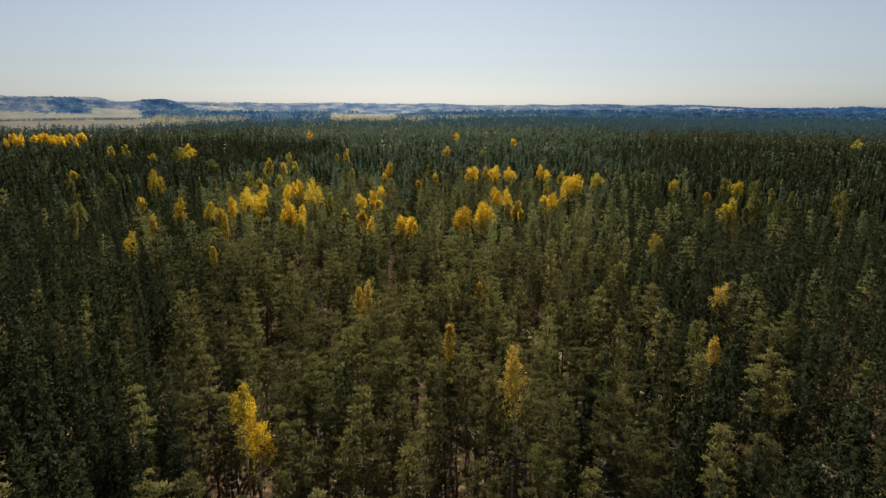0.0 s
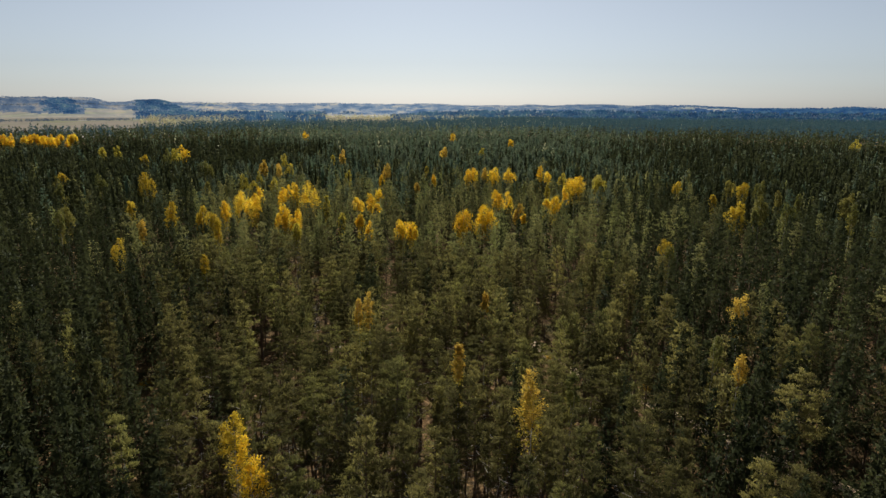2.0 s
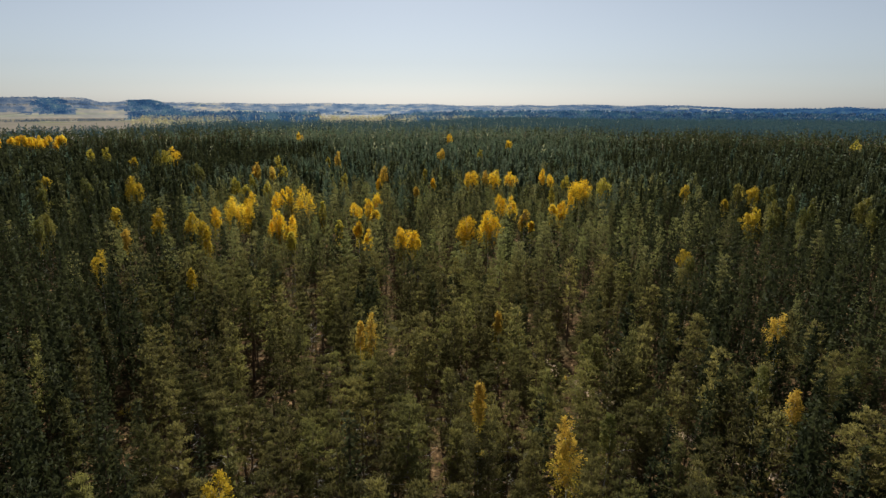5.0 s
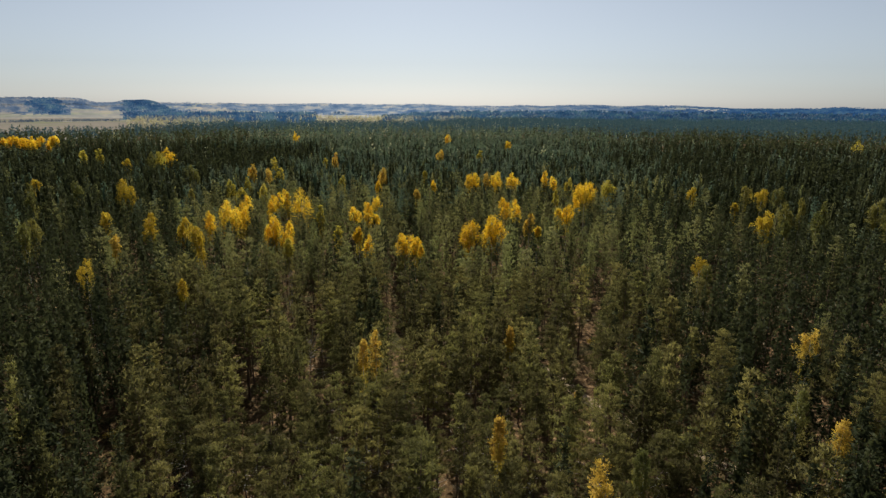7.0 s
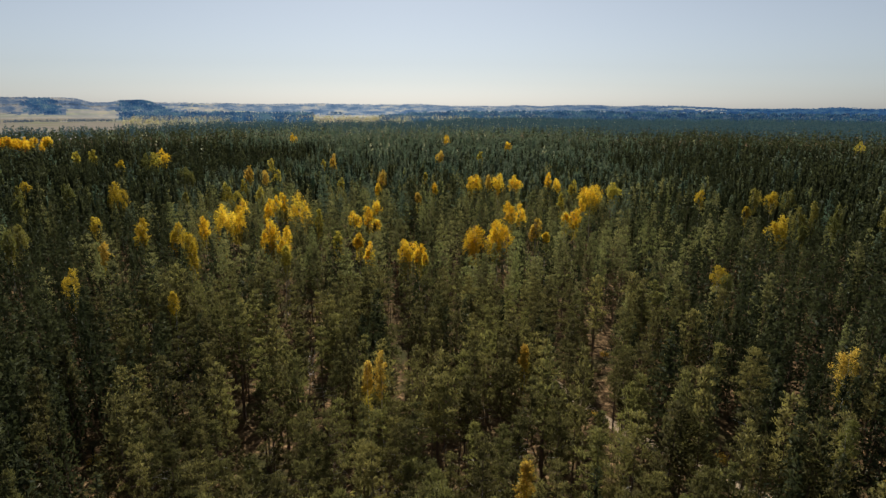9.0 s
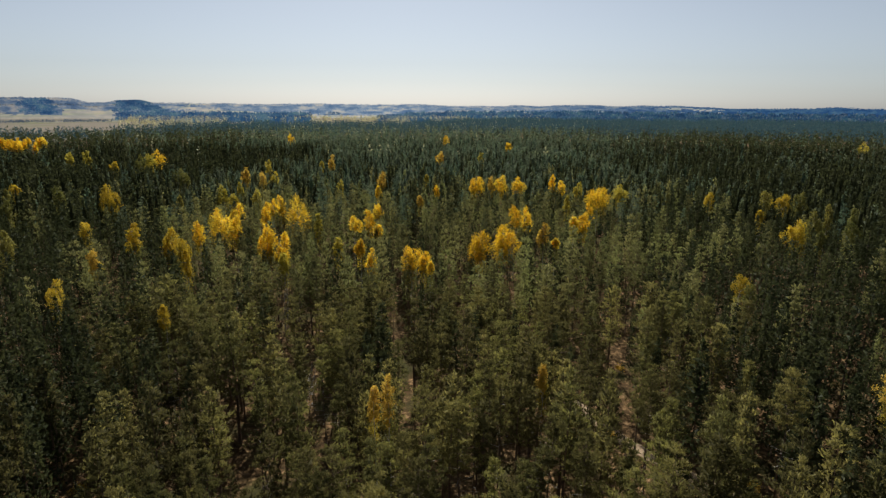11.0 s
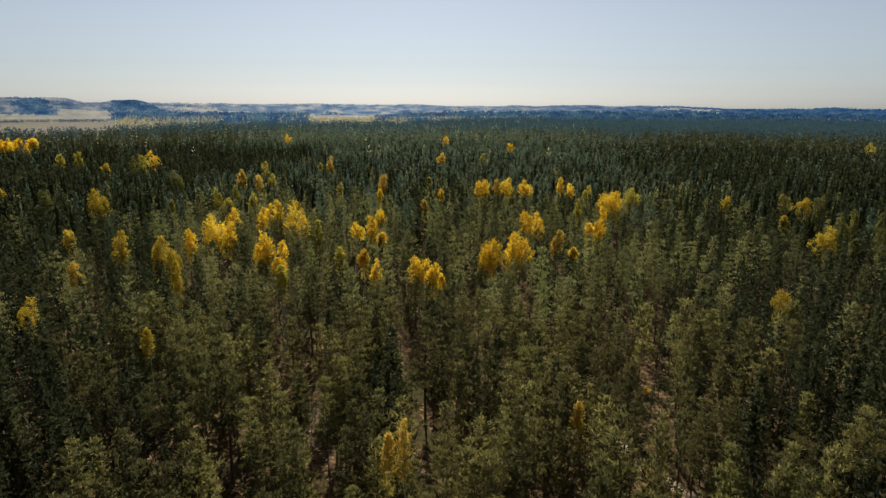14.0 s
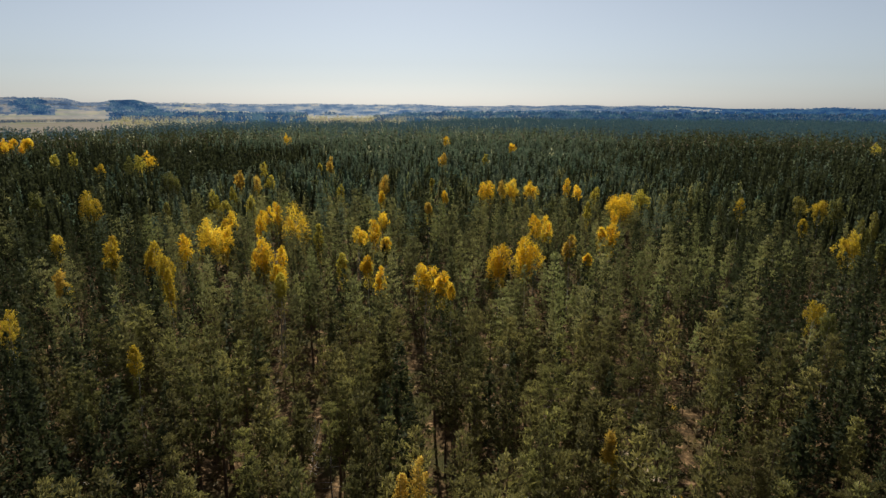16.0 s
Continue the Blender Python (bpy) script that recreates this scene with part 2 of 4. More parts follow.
def lump(rng, levels, radii, sides, rough=0.25, lean=(0, 0)):
    """A lumpy closed crown: rings of uneven reach at the levels, and a tip at the last one."""
    v = []
    for k, (z, r) in enumerate(zip(levels[:-1], radii[:-1])):
        a = np.linspace(0, 6.283, sides, endpoint=False) + rng.uniform(0, 6.28) / sides + rng.normal(0, 0.5 / sides, sides)
        q = r * (1 + rng.normal(0, rough, sides)).clip(0.35, 1.7)
        step = (levels[k + 1] - z) * 0.42
        f = z / levels[-1]
        v.append(np.stack([q * np.cos(a) + lean[0] * f, q * np.sin(a) + lean[1] * f, z + rng.uniform(-step, step, sides)], 1))
    v = np.concatenate(v + [np.array([[lean[0], lean[1], levels[-1]]])])
    f, last = [], len(v) - 1
    for i in range(len(levels) - 2):
        for j in range(sides):
            a, b = i * sides + j, i * sides + (j + 1) % sides
            f += [(a, b, b + sides), (a, b + sides, a + sides)]
    i = (len(levels) - 2) * sides
    f += [(i + j, i + (j + 1) % sides, last) for j in range(sides)]
    return with_normals(v, np.array(f))


def pine_inside(rng, count, height, low, half, point, length, width):
    """The twiggy inside of a crown: broad loose sprays round the stem."""
    t = rng.random(count) * 0.92
    a, r = rng.uniform(0, 6.28, count), half * pine_profile(t, point) * 0.6 * rng.random(count) ** 0.6
    return loose_blades(rng, np.stack([r * np.cos(a), r * np.sin(a), low + t * (height - low)], 1), length, width, 0.0)


def pine_hull(rng, height, low, half, sides, rings, fill, point=0.78, rough=0.25, lean=(0, 0)):
    t = np.linspace(0.02, 1, rings + 1) ** 0.85
    return lump(rng, low + t * (height - low), half * fill * pine_profile(t, point), sides, rough, lean)


def place_copy(v, n, x, y, z, turn, scale, tall=1.0):
    c, s = math.cos(turn), math.sin(turn)
    r = np.array([[c, -s, 0], [s, c, 0], [0, 0, 1]])
    return (v @ r.T) * np.array([scale, scale, scale * tall]) + np.array([x, y, z]), n @ r.T


def part(name, me, parent, label=""):
    ob = new(name, me)
    ob.parent = parent
    if label:
        ob["label"] = label
    return ob


# ---- the lie of the land ----
def bearing(x, y):
    return np.degrees(np.arctan2(x, y))


def smooth(a, b, v):
    t = np.clip((v - a) / (b - a), 0, 1)
    return t * t * (3 - 2 * t)


def waves(x, y, size, seed):
    """Cheap smooth noise in -1..1 for arrays."""
    rng = np.random.default_rng(seed)
    out = np.zeros_like(np.asarray(x, float))
    for k in range(6):
        a, ph = rng.uniform(0, 6.28), rng.uniform(0, 6.28)
        f = 6.283 / (size * rng.uniform(0.6, 1.7))
        out += np.sin(f * (np.cos(a) * x + np.sin(a) * y) + ph)
    return out / 3.2


def land(x, y):
    x, y = np.asarray(x, float), np.asarray(y, float)
    r, a = np.hypot(x, y), np.clip(bearing(x, y), -60, 60)
    ridge = (62 - 4 * smooth(-20, -10, a) + 25 * (1 - smooth(-29, -27.4, a)) + 13 * (smooth(-26.6, -25.6, a) - smooth(-24.2, -22.8, a))
             + 4 * (smooth(-18.6, -17.4, a) - smooth(-16.5, -14.8, a)) - 10 * (smooth(1, 4, a) - smooth(8.6, 9.8, a)) - 8 * (smooth(10.4, 12.2, a) - smooth(12.6, 13.4, a))
             - 8 * (smooth(17, 18.5, a) - smooth(19, 22, a)) - 18 * smooth(23, 30, a) + 8 * (smooth(34, 35.5, a) - smooth(36.5, 39, a)) + 1.2 * np.sin(a * 2.1 + 1))
    far = smooth(2450, 4500, r) * ridge * (0.95 + 0.05 * waves(x, y, 900, 4) + 0.10 * smooth(2450, 3000, r) * (1 - smooth(3600, 4300, r)) * waves(x, y, 420, 5))
    roll = 0.35 * waves(x, y, 46, 2) * (1 - smooth(300, 700, r))
    return far + roll + 1.4 * smooth(600, 1400, r) * waves(x, y, 500, 3) - 1.0


def forest_edge(a):
    """How far the near forest reaches, by bearing in degrees."""
    return 1030 + 350 * smooth(-29, -16, a) + 420 * smooth(-2, 10, a) + 45 * np.sin(a * 1.7) + 25 * np.sin(a * 5.1 + 1)


# ---- ground and far land ----
def soil(name, build):
    """A rough ground material whose colour comes from build(nt, position)."""
    m, nt, out = blank(name)
    p = nt.nodes.new("ShaderNodeBsdfPrincipled")
    p.inputs["Roughness"].default_value = 1.0
    p.inputs["Specular IOR Level"].default_value = 0.05
    pos = nt.nodes.new("ShaderNodeNewGeometry").outputs["Position"]
    nt.links.new(build(nt, pos), p.inputs["Base Color"])
    b = nt.nodes.new("ShaderNodeBump")
    b.inputs["Strength"].default_value, b.inputs["Distance"].default_value = 0.8, 0.12
    nt.links.new(noise_of(nt, 2.2, 5.0, 0.7, pos), b.inputs["Height"])
    nt.links.new(b.outputs[0], p.inputs["Normal"])
    nt.links.new(p.outputs[0], out.inputs[0])
    return m, nt, p


def floor_colour(nt, pos):
    litter = ramp(nt, noise_of(nt, 0.9, 6.0, 0.65, pos), ((0.34, (0.040, 0.028, 0.015)), (0.54, (0.12, 0.074, 0.034)), (0.72, (0.46, 0.29, 0.15))))
    moss = ramp(nt, noise_of(nt, 3.0, 5.0, 0.6, pos), ((0.3, (0.030, 0.030, 0.012)), (0.7, (0.085, 0.076, 0.028))))
    return mix(nt, ramp(nt, noise_of(nt, 0.13, 3.0, 0.5, pos), ((0.50, (0, 0, 0)), (0.66, (1, 1, 1)))), litter, moss)


def field_colour(nt, pos):
    flat = nt.nodes.new("ShaderNodeMapping")
    flat.inputs["Scale"].default_value = (1.0, 0.42, 1.0)
    nt.links.new(pos, flat.inputs["Vector"])
    field = ramp(nt, noise_of(nt, 0.0042, 1.5, 0.5, flat.outputs[0]), ((0.34, (0.13, 0.15, 0.065)), (0.44, (0.22, 0.185, 0.14)), (0.54, (0.19, 0.165, 0.13)), (0.60, (0.15, 0.165, 0.075)), (0.70, (0.29, 0.255, 0.21))))
    return mix(nt, 0.3, field, ramp(nt, noise_of(nt, 0.03, 4.0, 0.6, pos), ((0.3, (0.12, 0.105, 0.08)), (0.7, (0.26, 0.225, 0.175)))))


def painted_haze(nt, p, left, middle, right, low=(0.42, 0.54, 0.70), high=(2.0, 1.48, 1.05)):
    """Emission that paints in distance haze: colours by bearing, strongest below the sun, mottled by noise to suggest
    dark and bare woods.
    """
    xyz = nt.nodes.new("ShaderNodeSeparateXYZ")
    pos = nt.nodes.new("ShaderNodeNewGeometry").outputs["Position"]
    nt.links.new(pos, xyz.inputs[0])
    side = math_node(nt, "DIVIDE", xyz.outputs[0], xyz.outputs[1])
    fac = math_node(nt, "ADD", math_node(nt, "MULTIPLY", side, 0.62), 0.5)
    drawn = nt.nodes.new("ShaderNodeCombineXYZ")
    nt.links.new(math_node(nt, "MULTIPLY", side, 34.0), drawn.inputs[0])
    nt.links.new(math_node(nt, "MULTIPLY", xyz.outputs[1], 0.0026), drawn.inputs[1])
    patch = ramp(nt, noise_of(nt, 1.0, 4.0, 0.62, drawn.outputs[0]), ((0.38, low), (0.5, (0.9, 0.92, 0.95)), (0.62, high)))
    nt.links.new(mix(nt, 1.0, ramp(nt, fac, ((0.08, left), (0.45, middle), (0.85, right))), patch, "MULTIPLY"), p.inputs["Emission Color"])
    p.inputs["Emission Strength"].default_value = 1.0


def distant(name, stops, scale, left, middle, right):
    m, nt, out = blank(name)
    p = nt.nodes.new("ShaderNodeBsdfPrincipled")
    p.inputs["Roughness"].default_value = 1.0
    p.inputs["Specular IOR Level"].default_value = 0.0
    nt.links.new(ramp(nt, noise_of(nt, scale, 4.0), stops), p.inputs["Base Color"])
    # Haze is painted in as emission over the base colour.
    painted_haze(nt, p, left, middle, right)
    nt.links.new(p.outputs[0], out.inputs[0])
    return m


FLOOR, _, _ = soil("pine_litter_floor", floor_colour)
FIELD, _, _ = soil("stubble_and_meadow", field_colour)
HILL, hill_nt, hill_p = soil("haze_glow_far_fields", field_colour)
# The far fields glow in place of haze before them.
painted_haze(hill_nt, hill_p, (0.035, 0.045, 0.05), (0.17, 0.19, 0.20), (0.07, 0.10, 0.14))
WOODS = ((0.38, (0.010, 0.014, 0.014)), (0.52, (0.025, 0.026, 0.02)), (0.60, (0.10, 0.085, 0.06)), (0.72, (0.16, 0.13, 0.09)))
# These woods and hedges emit their haze colour; none is a light source.
NEAR_WOOD = distant("haze_glow_woods_beyond_fields", WOODS, 0.02, (0.030, 0.074, 0.142), (0.036, 0.084, 0.138), (0.015, 0.046, 0.088))
HILL_WOOD = distant("haze_glow_hill_woods", tuple((at, tuple(0.07 * v for v in c)) for at, c in WOODS), 0.0045, (0.112, 0.142, 0.188), (0.20, 0.255, 0.32), (0.030, 0.078, 0.16))
HEDGE = distant("haze_glow_hedgerow_trees", ((0.38, (0.05, 0.05, 0.045)), (0.6, (0.13, 0.115, 0.09))), 0.02, (0.045, 0.062, 0.082), (0.06, 0.08, 0.10), (0.03, 0.05, 0.08))
FAR_PALE = foliage("distant_pale_trees", (0.28, 0.24, 0.15), (0.42, 0.37, 0.23), (0.56, 0.50, 0.33), 0.5, 0.03, leafy=0.1)


def hill_cover(x, y, r, a):
    return waves(x, y * 0.6, 700, 21) + 0.55 + 0.6 * smooth(5, 20, a) + 0.5 * waves(x, y, 210, 22) - 2.5 * (r < 3330 + 60 * np.sin(a * 3.1)) * smooth(-29.6, -29.2, a) * (1 - smooth(-26.2, -25.6, a))


def copse_cover(x, y, r, a):
    return 0.55 + 0.7 * waves(x, y, 190, 27) - 2.0 * (smooth(-22.4, -20.6, a) + 1 - smooth(-26.4, -25.2, a)) - 1.6 * (np.abs(r - 3150) < 70) * (a > -24.8) * (a < -23.1) - 2.0 * (r > 4650 - 1500 * smooth(-24.2, -21.4, a))


def slope_cover(x, y, r, a):
    return 0.5 + 0.8 * waves(x, y, 230, 29) - 2.0 * (1 - smooth(-33.2, -31.6, a) + smooth(-30.4, -29.3, a)) - 1.5 * (r > 3700 + 500 * smooth(-33, -31, a) - 600 * smooth(-30.8, -29.4, a))


def strip_cover(x, y, r, a):
    return 0.6 + 0.8 * waves(x, y * 0.5, 330, 24) - 1.6 * (smooth(-10.2, -9, a) - smooth(-4, -3, a)) - 0.7 * smooth(1, 3, a)


def broad_cover(x, y, r, a):
    return 0.9 + waves(x, y * 0.5, 420, 28) + 0.6 * smooth(3, 10, a)


def hedge_cover(x, y, r, a):
    line = (np.abs(r - 2090 - 8 * (a + 29)) < 55) & (a < -26) | (np.abs(r - 3650 - 30 * (a + 28)) < 40)
    return np.where(line, 0.55 + waves(x, y, 90, 25), -1.0)


def pale_cover(x, y, r, a):
    return 0.9 * waves(x, y * 0.6, 150, 26) - 0.35 + 1.6 * (r < 2150) * smooth(-25.3, -24.6, a) * (1 - smooth(-20, -16.5, a)) + 0.45 * smooth(-11, -8, a) * (1 - smooth(2, 5, a)) - 2.0 * (a < -25.5)


def build_ground():
    radii = np.concatenate([np.arange(0, 260, 5.0), np.geomspace(260, 4950, 80)])
    turns = np.radians(np.concatenate([np.arange(-60, 60, 0.5), np.arange(60, 300, 6.0)]))
    n = len(turns)
    rr, aa = np.meshgrid(radii, turns, indexing="ij")
    x, y = rr * np.sin(aa), rr * np.cos(aa)
    v = np.stack([x, y, land(x, y)], -1).reshape(-1, 3)
    i, j = np.meshgrid(np.arange(len(radii) - 1), np.arange(n), indexing="ij")
    a, b = i * n + j, i * n + (j + 1) % n
    f = np.concatenate([np.stack([a, b + n, b], -1).reshape(-1, 3), np.stack([a, a + n, b + n], -1).reshape(-1, 3)])
    return v, f


gv, gf = build_ground()
mid_xy = gv[gf].mean(1)
mid_r = np.hypot(mid_xy[:, 0], mid_xy[:, 1])
mid_a = np.clip(bearing(mid_xy[:, 0], mid_xy[:, 1]), -60, 60)
spot = (mid_xy[:, 0], mid_xy[:, 1], mid_r, mid_a)
ground_kind = np.where(mid_r > 2500, 2, np.where(mid_r > forest_edge(mid_a), 1, 0))
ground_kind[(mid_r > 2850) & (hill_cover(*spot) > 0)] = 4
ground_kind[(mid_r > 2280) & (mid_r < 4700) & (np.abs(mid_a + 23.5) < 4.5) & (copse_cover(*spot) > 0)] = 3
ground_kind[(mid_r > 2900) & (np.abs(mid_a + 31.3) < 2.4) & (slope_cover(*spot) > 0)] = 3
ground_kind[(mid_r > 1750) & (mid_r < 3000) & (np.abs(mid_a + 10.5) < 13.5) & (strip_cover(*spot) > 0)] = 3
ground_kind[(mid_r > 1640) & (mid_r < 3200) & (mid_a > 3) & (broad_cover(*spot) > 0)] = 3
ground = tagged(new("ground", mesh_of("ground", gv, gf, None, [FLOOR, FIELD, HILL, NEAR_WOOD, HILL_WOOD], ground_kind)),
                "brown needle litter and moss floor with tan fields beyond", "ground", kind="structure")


# ---- where the trees stand ----
# Birches: x, y, height of the top, crown width, crown depth.
BIRCH_NEAR = [
    (-18.3, 54.6, 21.1, 3.3, 5.0), (-21.0, 58.4, 21.1, 2.8, 4.0), (-47.7, 123.3, 20.6, 2.0, 3.4),
    (-72.0, 136.3, 21.1, 2.9, 4.0), (54.7, 136.7, 20.9, 3.2, 3.0),
]
BIRCH_GOLD_A = [
    (-4.3, 147.2, 21.0, 1.5, 1.9), (-5.5, 155.5, 21.0, 2.5, 3.8), (-57.9, 160.4, 21.0, 2.1, 6.0), (-37.6, 161.9, 21.0, 2.6, 2.9), (-17.3, 163.9, 19.9, 2.2, 4.6),
    (-8.3, 165.7, 19.9, 4.4, 4.7), (26.6, 168.5, 21.0, 1.4, 1.8), (-20.2, 168.6, 21.0, 2.5, 2.5), (-62.4, 169.4, 21.0, 3.2, 4.5), (-40.5, 179.1, 21.0, 2.4, 5.7),
    (96.1, 181.9, 22.2, 5.1, 5.7), (10.0, 184.8, 18.9, 6.0, 6.9), (-17.2, 185.7, 21.0, 2.2, 2.3), (-71.8, 186.8, 19.8, 3.9, 6.8), (17.0, 186.9, 20.0, 6.2, 6.7),
    (-82.9, 189.5, 21.0, 3.7, 7.4), (-65.6, 190.2, 21.0, 3.2, 5.4), (-95.5, 190.6, 21.0, 3.1, 3.3), (-47.9, 191.4, 19.7, 4.9, 8.1),
]
BIRCH_GOLD_B = [
    (38.5, 195.5, 21.0, 2.7, 2.5), (41.6, 196.7, 21.5, 3.1, 5.1), (-24.5, 197.4, 21.0, 3.2, 3.6), (-58.9, 200.0, 21.0, 3.7, 6.3), (98.5, 203.3, 21.0, 2.1, 2.9),
    (22.9, 204.1, 22.7, 3.5, 5.5), (-64.8, 205.2, 21.4, 7.2, 7.3), (-21.1, 209.4, 21.0, 2.6, 6.0), (28.0, 212.4, 21.0, 2.9, 7.0), (50.7, 221.1, 21.0, 2.5, 5.4),
    (-19.5, 221.2, 20.7, 3.8, 4.0), (-64.6, 222.4, 21.0, 3.8, 5.9), (-56.2, 224.9, 21.0, 3.1, 7.3), (-46.0, 224.9, 22.8, 7.4, 14.5), (-55.8, 233.4, 21.0, 2.8, 4.8),
    (57.9, 234.4, 23.7, 8.4, 5.7), (126.5, 234.8, 21.0, 5.2, 4.0), (-114.2, 240.6, 24.3, 5.8, 8.3), (102.6, 241.3, 21.0, 3.4, 3.9),
]
BIRCH_GOLD_C = [
    (-55.3, 242.5, 21.0, 2.5, 6.8), (2.0, 263.0, 21.0, 2.4, 3.6), (-21.3, 263.1, 21.0, 2.6, 3.6), (-164.7, 269.4, 21.0, 2.9, 2.9), (55.2, 276.9, 21.0, 3.4, 5.2),
    (20.0, 281.9, 21.7, 6.0, 6.5), (53.6, 284.2, 23.0, 2.9, 6.4), (38.4, 285.8, 21.0, 5.3, 5.8), (32.3, 295.2, 21.0, 6.0, 7.7), (-173.6, 366.2, 21.0, 4.2, 4.5),
    (-183.7, 449.2, 21.0, 8.7, 13.7), (75.6, 540.7, 21.0, 5.7, 6.2), (28.2, 663.0, 21.0, 6.3, 13.9), (-142.1, 692.9, 21.0, 7.4, 10.8),
]
BIRCH_AMBER_A = [
    (9.5, 59.7, 24.6, 3.4, 5.0), (2.3, 67.0, 24.6, 1.3, 4.0), (38.1, 72.0, 21.1, 2.6, 3.6), (50.9, 95.4, 21.1, 3.0, 4.0),
    (-12.4, 94.1, 21.1, 1.5, 4.0), (-10.7, 95.0, 22.2, 2.2, 5.5), (9.0, 102.8, 19.2, 1.6, 3.4),
    (-77.5, 160.1, 21.0, 2.7, 4.1), (28.1, 187.7, 21.0, 2.6, 5.4), (-5.1, 237.4, 21.0, 2.2, 3.2), (27.4, 290.4, 21.0, 3.0, 4.8), (-22.4, 310.1, 21.6, 4.9, 8.6),
    (-78.8, 310.3, 21.0, 3.2, 5.9), (-92.5, 333.1, 21.0, 4.2, 8.3), (-59.4, 410.1, 21.0, 4.3, 10.1), (11.5, 437.0, 21.0, 5.3, 7.4),
]
BIRCH_TURNING_A = [
    (-25.8, 171.7, 21.0, 2.5, 4.0), (-108.0, 173.2, 21.0, 3.1, 5.9), (97.2, 174.2, 21.0, 1.7, 4.0), (-110.3, 180.4, 21.0, 3.8, 6.1), (136.3, 186.0, 21.0, 3.0, 5.6),
    (114.6, 186.4, 21.0, 3.4, 4.9), (-35.4, 201.8, 21.0, 2.0, 6.2), (115.9, 203.0, 21.0, 3.7, 6.9), (149.5, 206.1, 21.0, 4.1, 8.6), (132.2, 207.5, 21.0, 3.0, 8.3),
    (128.1, 213.7, 21.0, 2.6, 7.4), (-141.7, 229.9, 21.0, 3.7, 5.4), (47.1, 235.4, 21.0, 2.0, 5.3), (-88.3, 236.6, 21.0, 2.1, 3.7), (138.3, 242.7, 21.0, 4.4, 8.3),
    (-72.5, 244.2, 21.0, 2.8, 3.2), (127.4, 247.8, 21.0, 3.9, 6.2), (-66.0, 252.5, 21.0, 3.1, 4.3), (-158.9, 256.5, 21.0, 2.5, 4.5),
]
BIRCH_TURNING_B = [
    (75.4, 260.8, 21.0, 6.0, 5.5), (-143.8, 261.8, 21.0, 4.7, 6.0), (-82.6, 265.3, 21.0, 3.3, 7.1), (61.0, 270.7, 21.0, 3.3, 4.6), (-78.0, 273.1, 21.0, 2.6, 4.7),
    (-38.4, 281.4, 21.0, 2.3, 4.2), (-1.4, 300.1, 21.0, 1.7, 2.5), (-73.3, 313.0, 21.0, 3.3, 5.3), (-121.5, 326.9, 21.0, 6.5, 8.4), (-59.2, 367.6, 21.0, 2.1, 3.1),
    (-90.8, 374.9, 21.0, 3.2, 7.9), (-178.4, 407.9, 21.0, 5.8, 10.8), (-179.1, 422.4, 21.0, 6.9, 15.5), (-230.9, 426.4, 21.0, 4.6, 7.3), (39.4, 432.3, 21.0, 3.7, 4.9),
    (-231.6, 447.9, 21.0, 5.2, 10.5), (408.2, 553.4, 21.0, 8.6, 10.6),
]
row_rng = np.random.default_rng(64)
BIRCH_ROW = [(-414 + 3.0 * k + row_rng.uniform(-2, 2), 578 + row_rng.uniform(-16, 12), row_rng.uniform(17.5, 23.5), row_rng.uniform(2.8, 6.0), row_rng.uniform(5, 10)) for k in range(26)]
BIRCH_GREENISH = [(15.8, 67.7, 20.8, 2.0, 4.0), (38.7, 79.2, 20.8, 2.4, 5.0), (54.2, 132.3, 20.5, 2.4, 3.5), (-36.1, 157.8, 20.5, 2.0, 4.0)]
BIRCHES_GOLD = BIRCH_NEAR + BIRCH_GOLD_A + BIRCH_GOLD_B + BIRCH_GOLD_C + BIRCH_ROW
BIRCHES_TURNING = BIRCH_GREENISH + BIRCH_TURNING_A + BIRCH_TURNING_B
BIRCHES = BIRCHES_GOLD + BIRCH_AMBER_A + BIRCHES_TURNING
# Small openings in the stand where the sunlit floor shows: x, y, half-width.
OPENINGS = [
    (25.0, 114.0, 2.9), (-10.6, 151.5, 2.6), (-33.0, 137.0, 2.4), (32.0, 137.0, 2.2), (-26.0, 128.0, 2.4),
    (-31.0, 107.0, 2.2), (-53.0, 104.0, 1.2), (45.0, 84.0, 1.4), (58.2, 70.5, 3.2), 
    (37.9, 100.2, 1.8), (-8.8, 120.6, 2.2),
]
# The middle line of a sandy forest track.
ROAD = [(70, 51), (58.2, 70.5), (47.5, 83.5), (38.8, 98), (30.3, 107.2), (25.2, 114.5), (22.3, 122.5), (15, 137)]
# Pines that stand out of the stand: x, y, crown width.
PINE_PLACES = [
    (5.7, 115.5, 6.6), (3.8, 132.3, 3.9), (16.7, 129.4, 4.4), (-3.6, 116.7, 3.6), (-17.1, 98.1, 2.8), (-31.9, 125.3, 3.7),
    (-27.6, 115.8, 2.8), (-16.6, 124.5, 3.5), (-13.8, 138.2, 5.0), (-20.6, 108.9, 3.0), (-28.0, 102.5, 3.1), (14.8, 114.2, 3.3),
    (24.3, 131.4, 4.1), (39.4, 130.7, 5.2), (41.2, 123.8, 4.4), (49.9, 125.6, 4.6), (18.2, 96.3, 3.7), (15.2, 101.3, 3.2),
    (-53.9, 118.4, 4.6), (-40.3, 108.7, 4.2), (-35.1, 102.8, 3.2), (-57.6, 135.1, 4.6), (-0.4, 98.1, 2.8), (2.6, 97.1, 2.8),
]
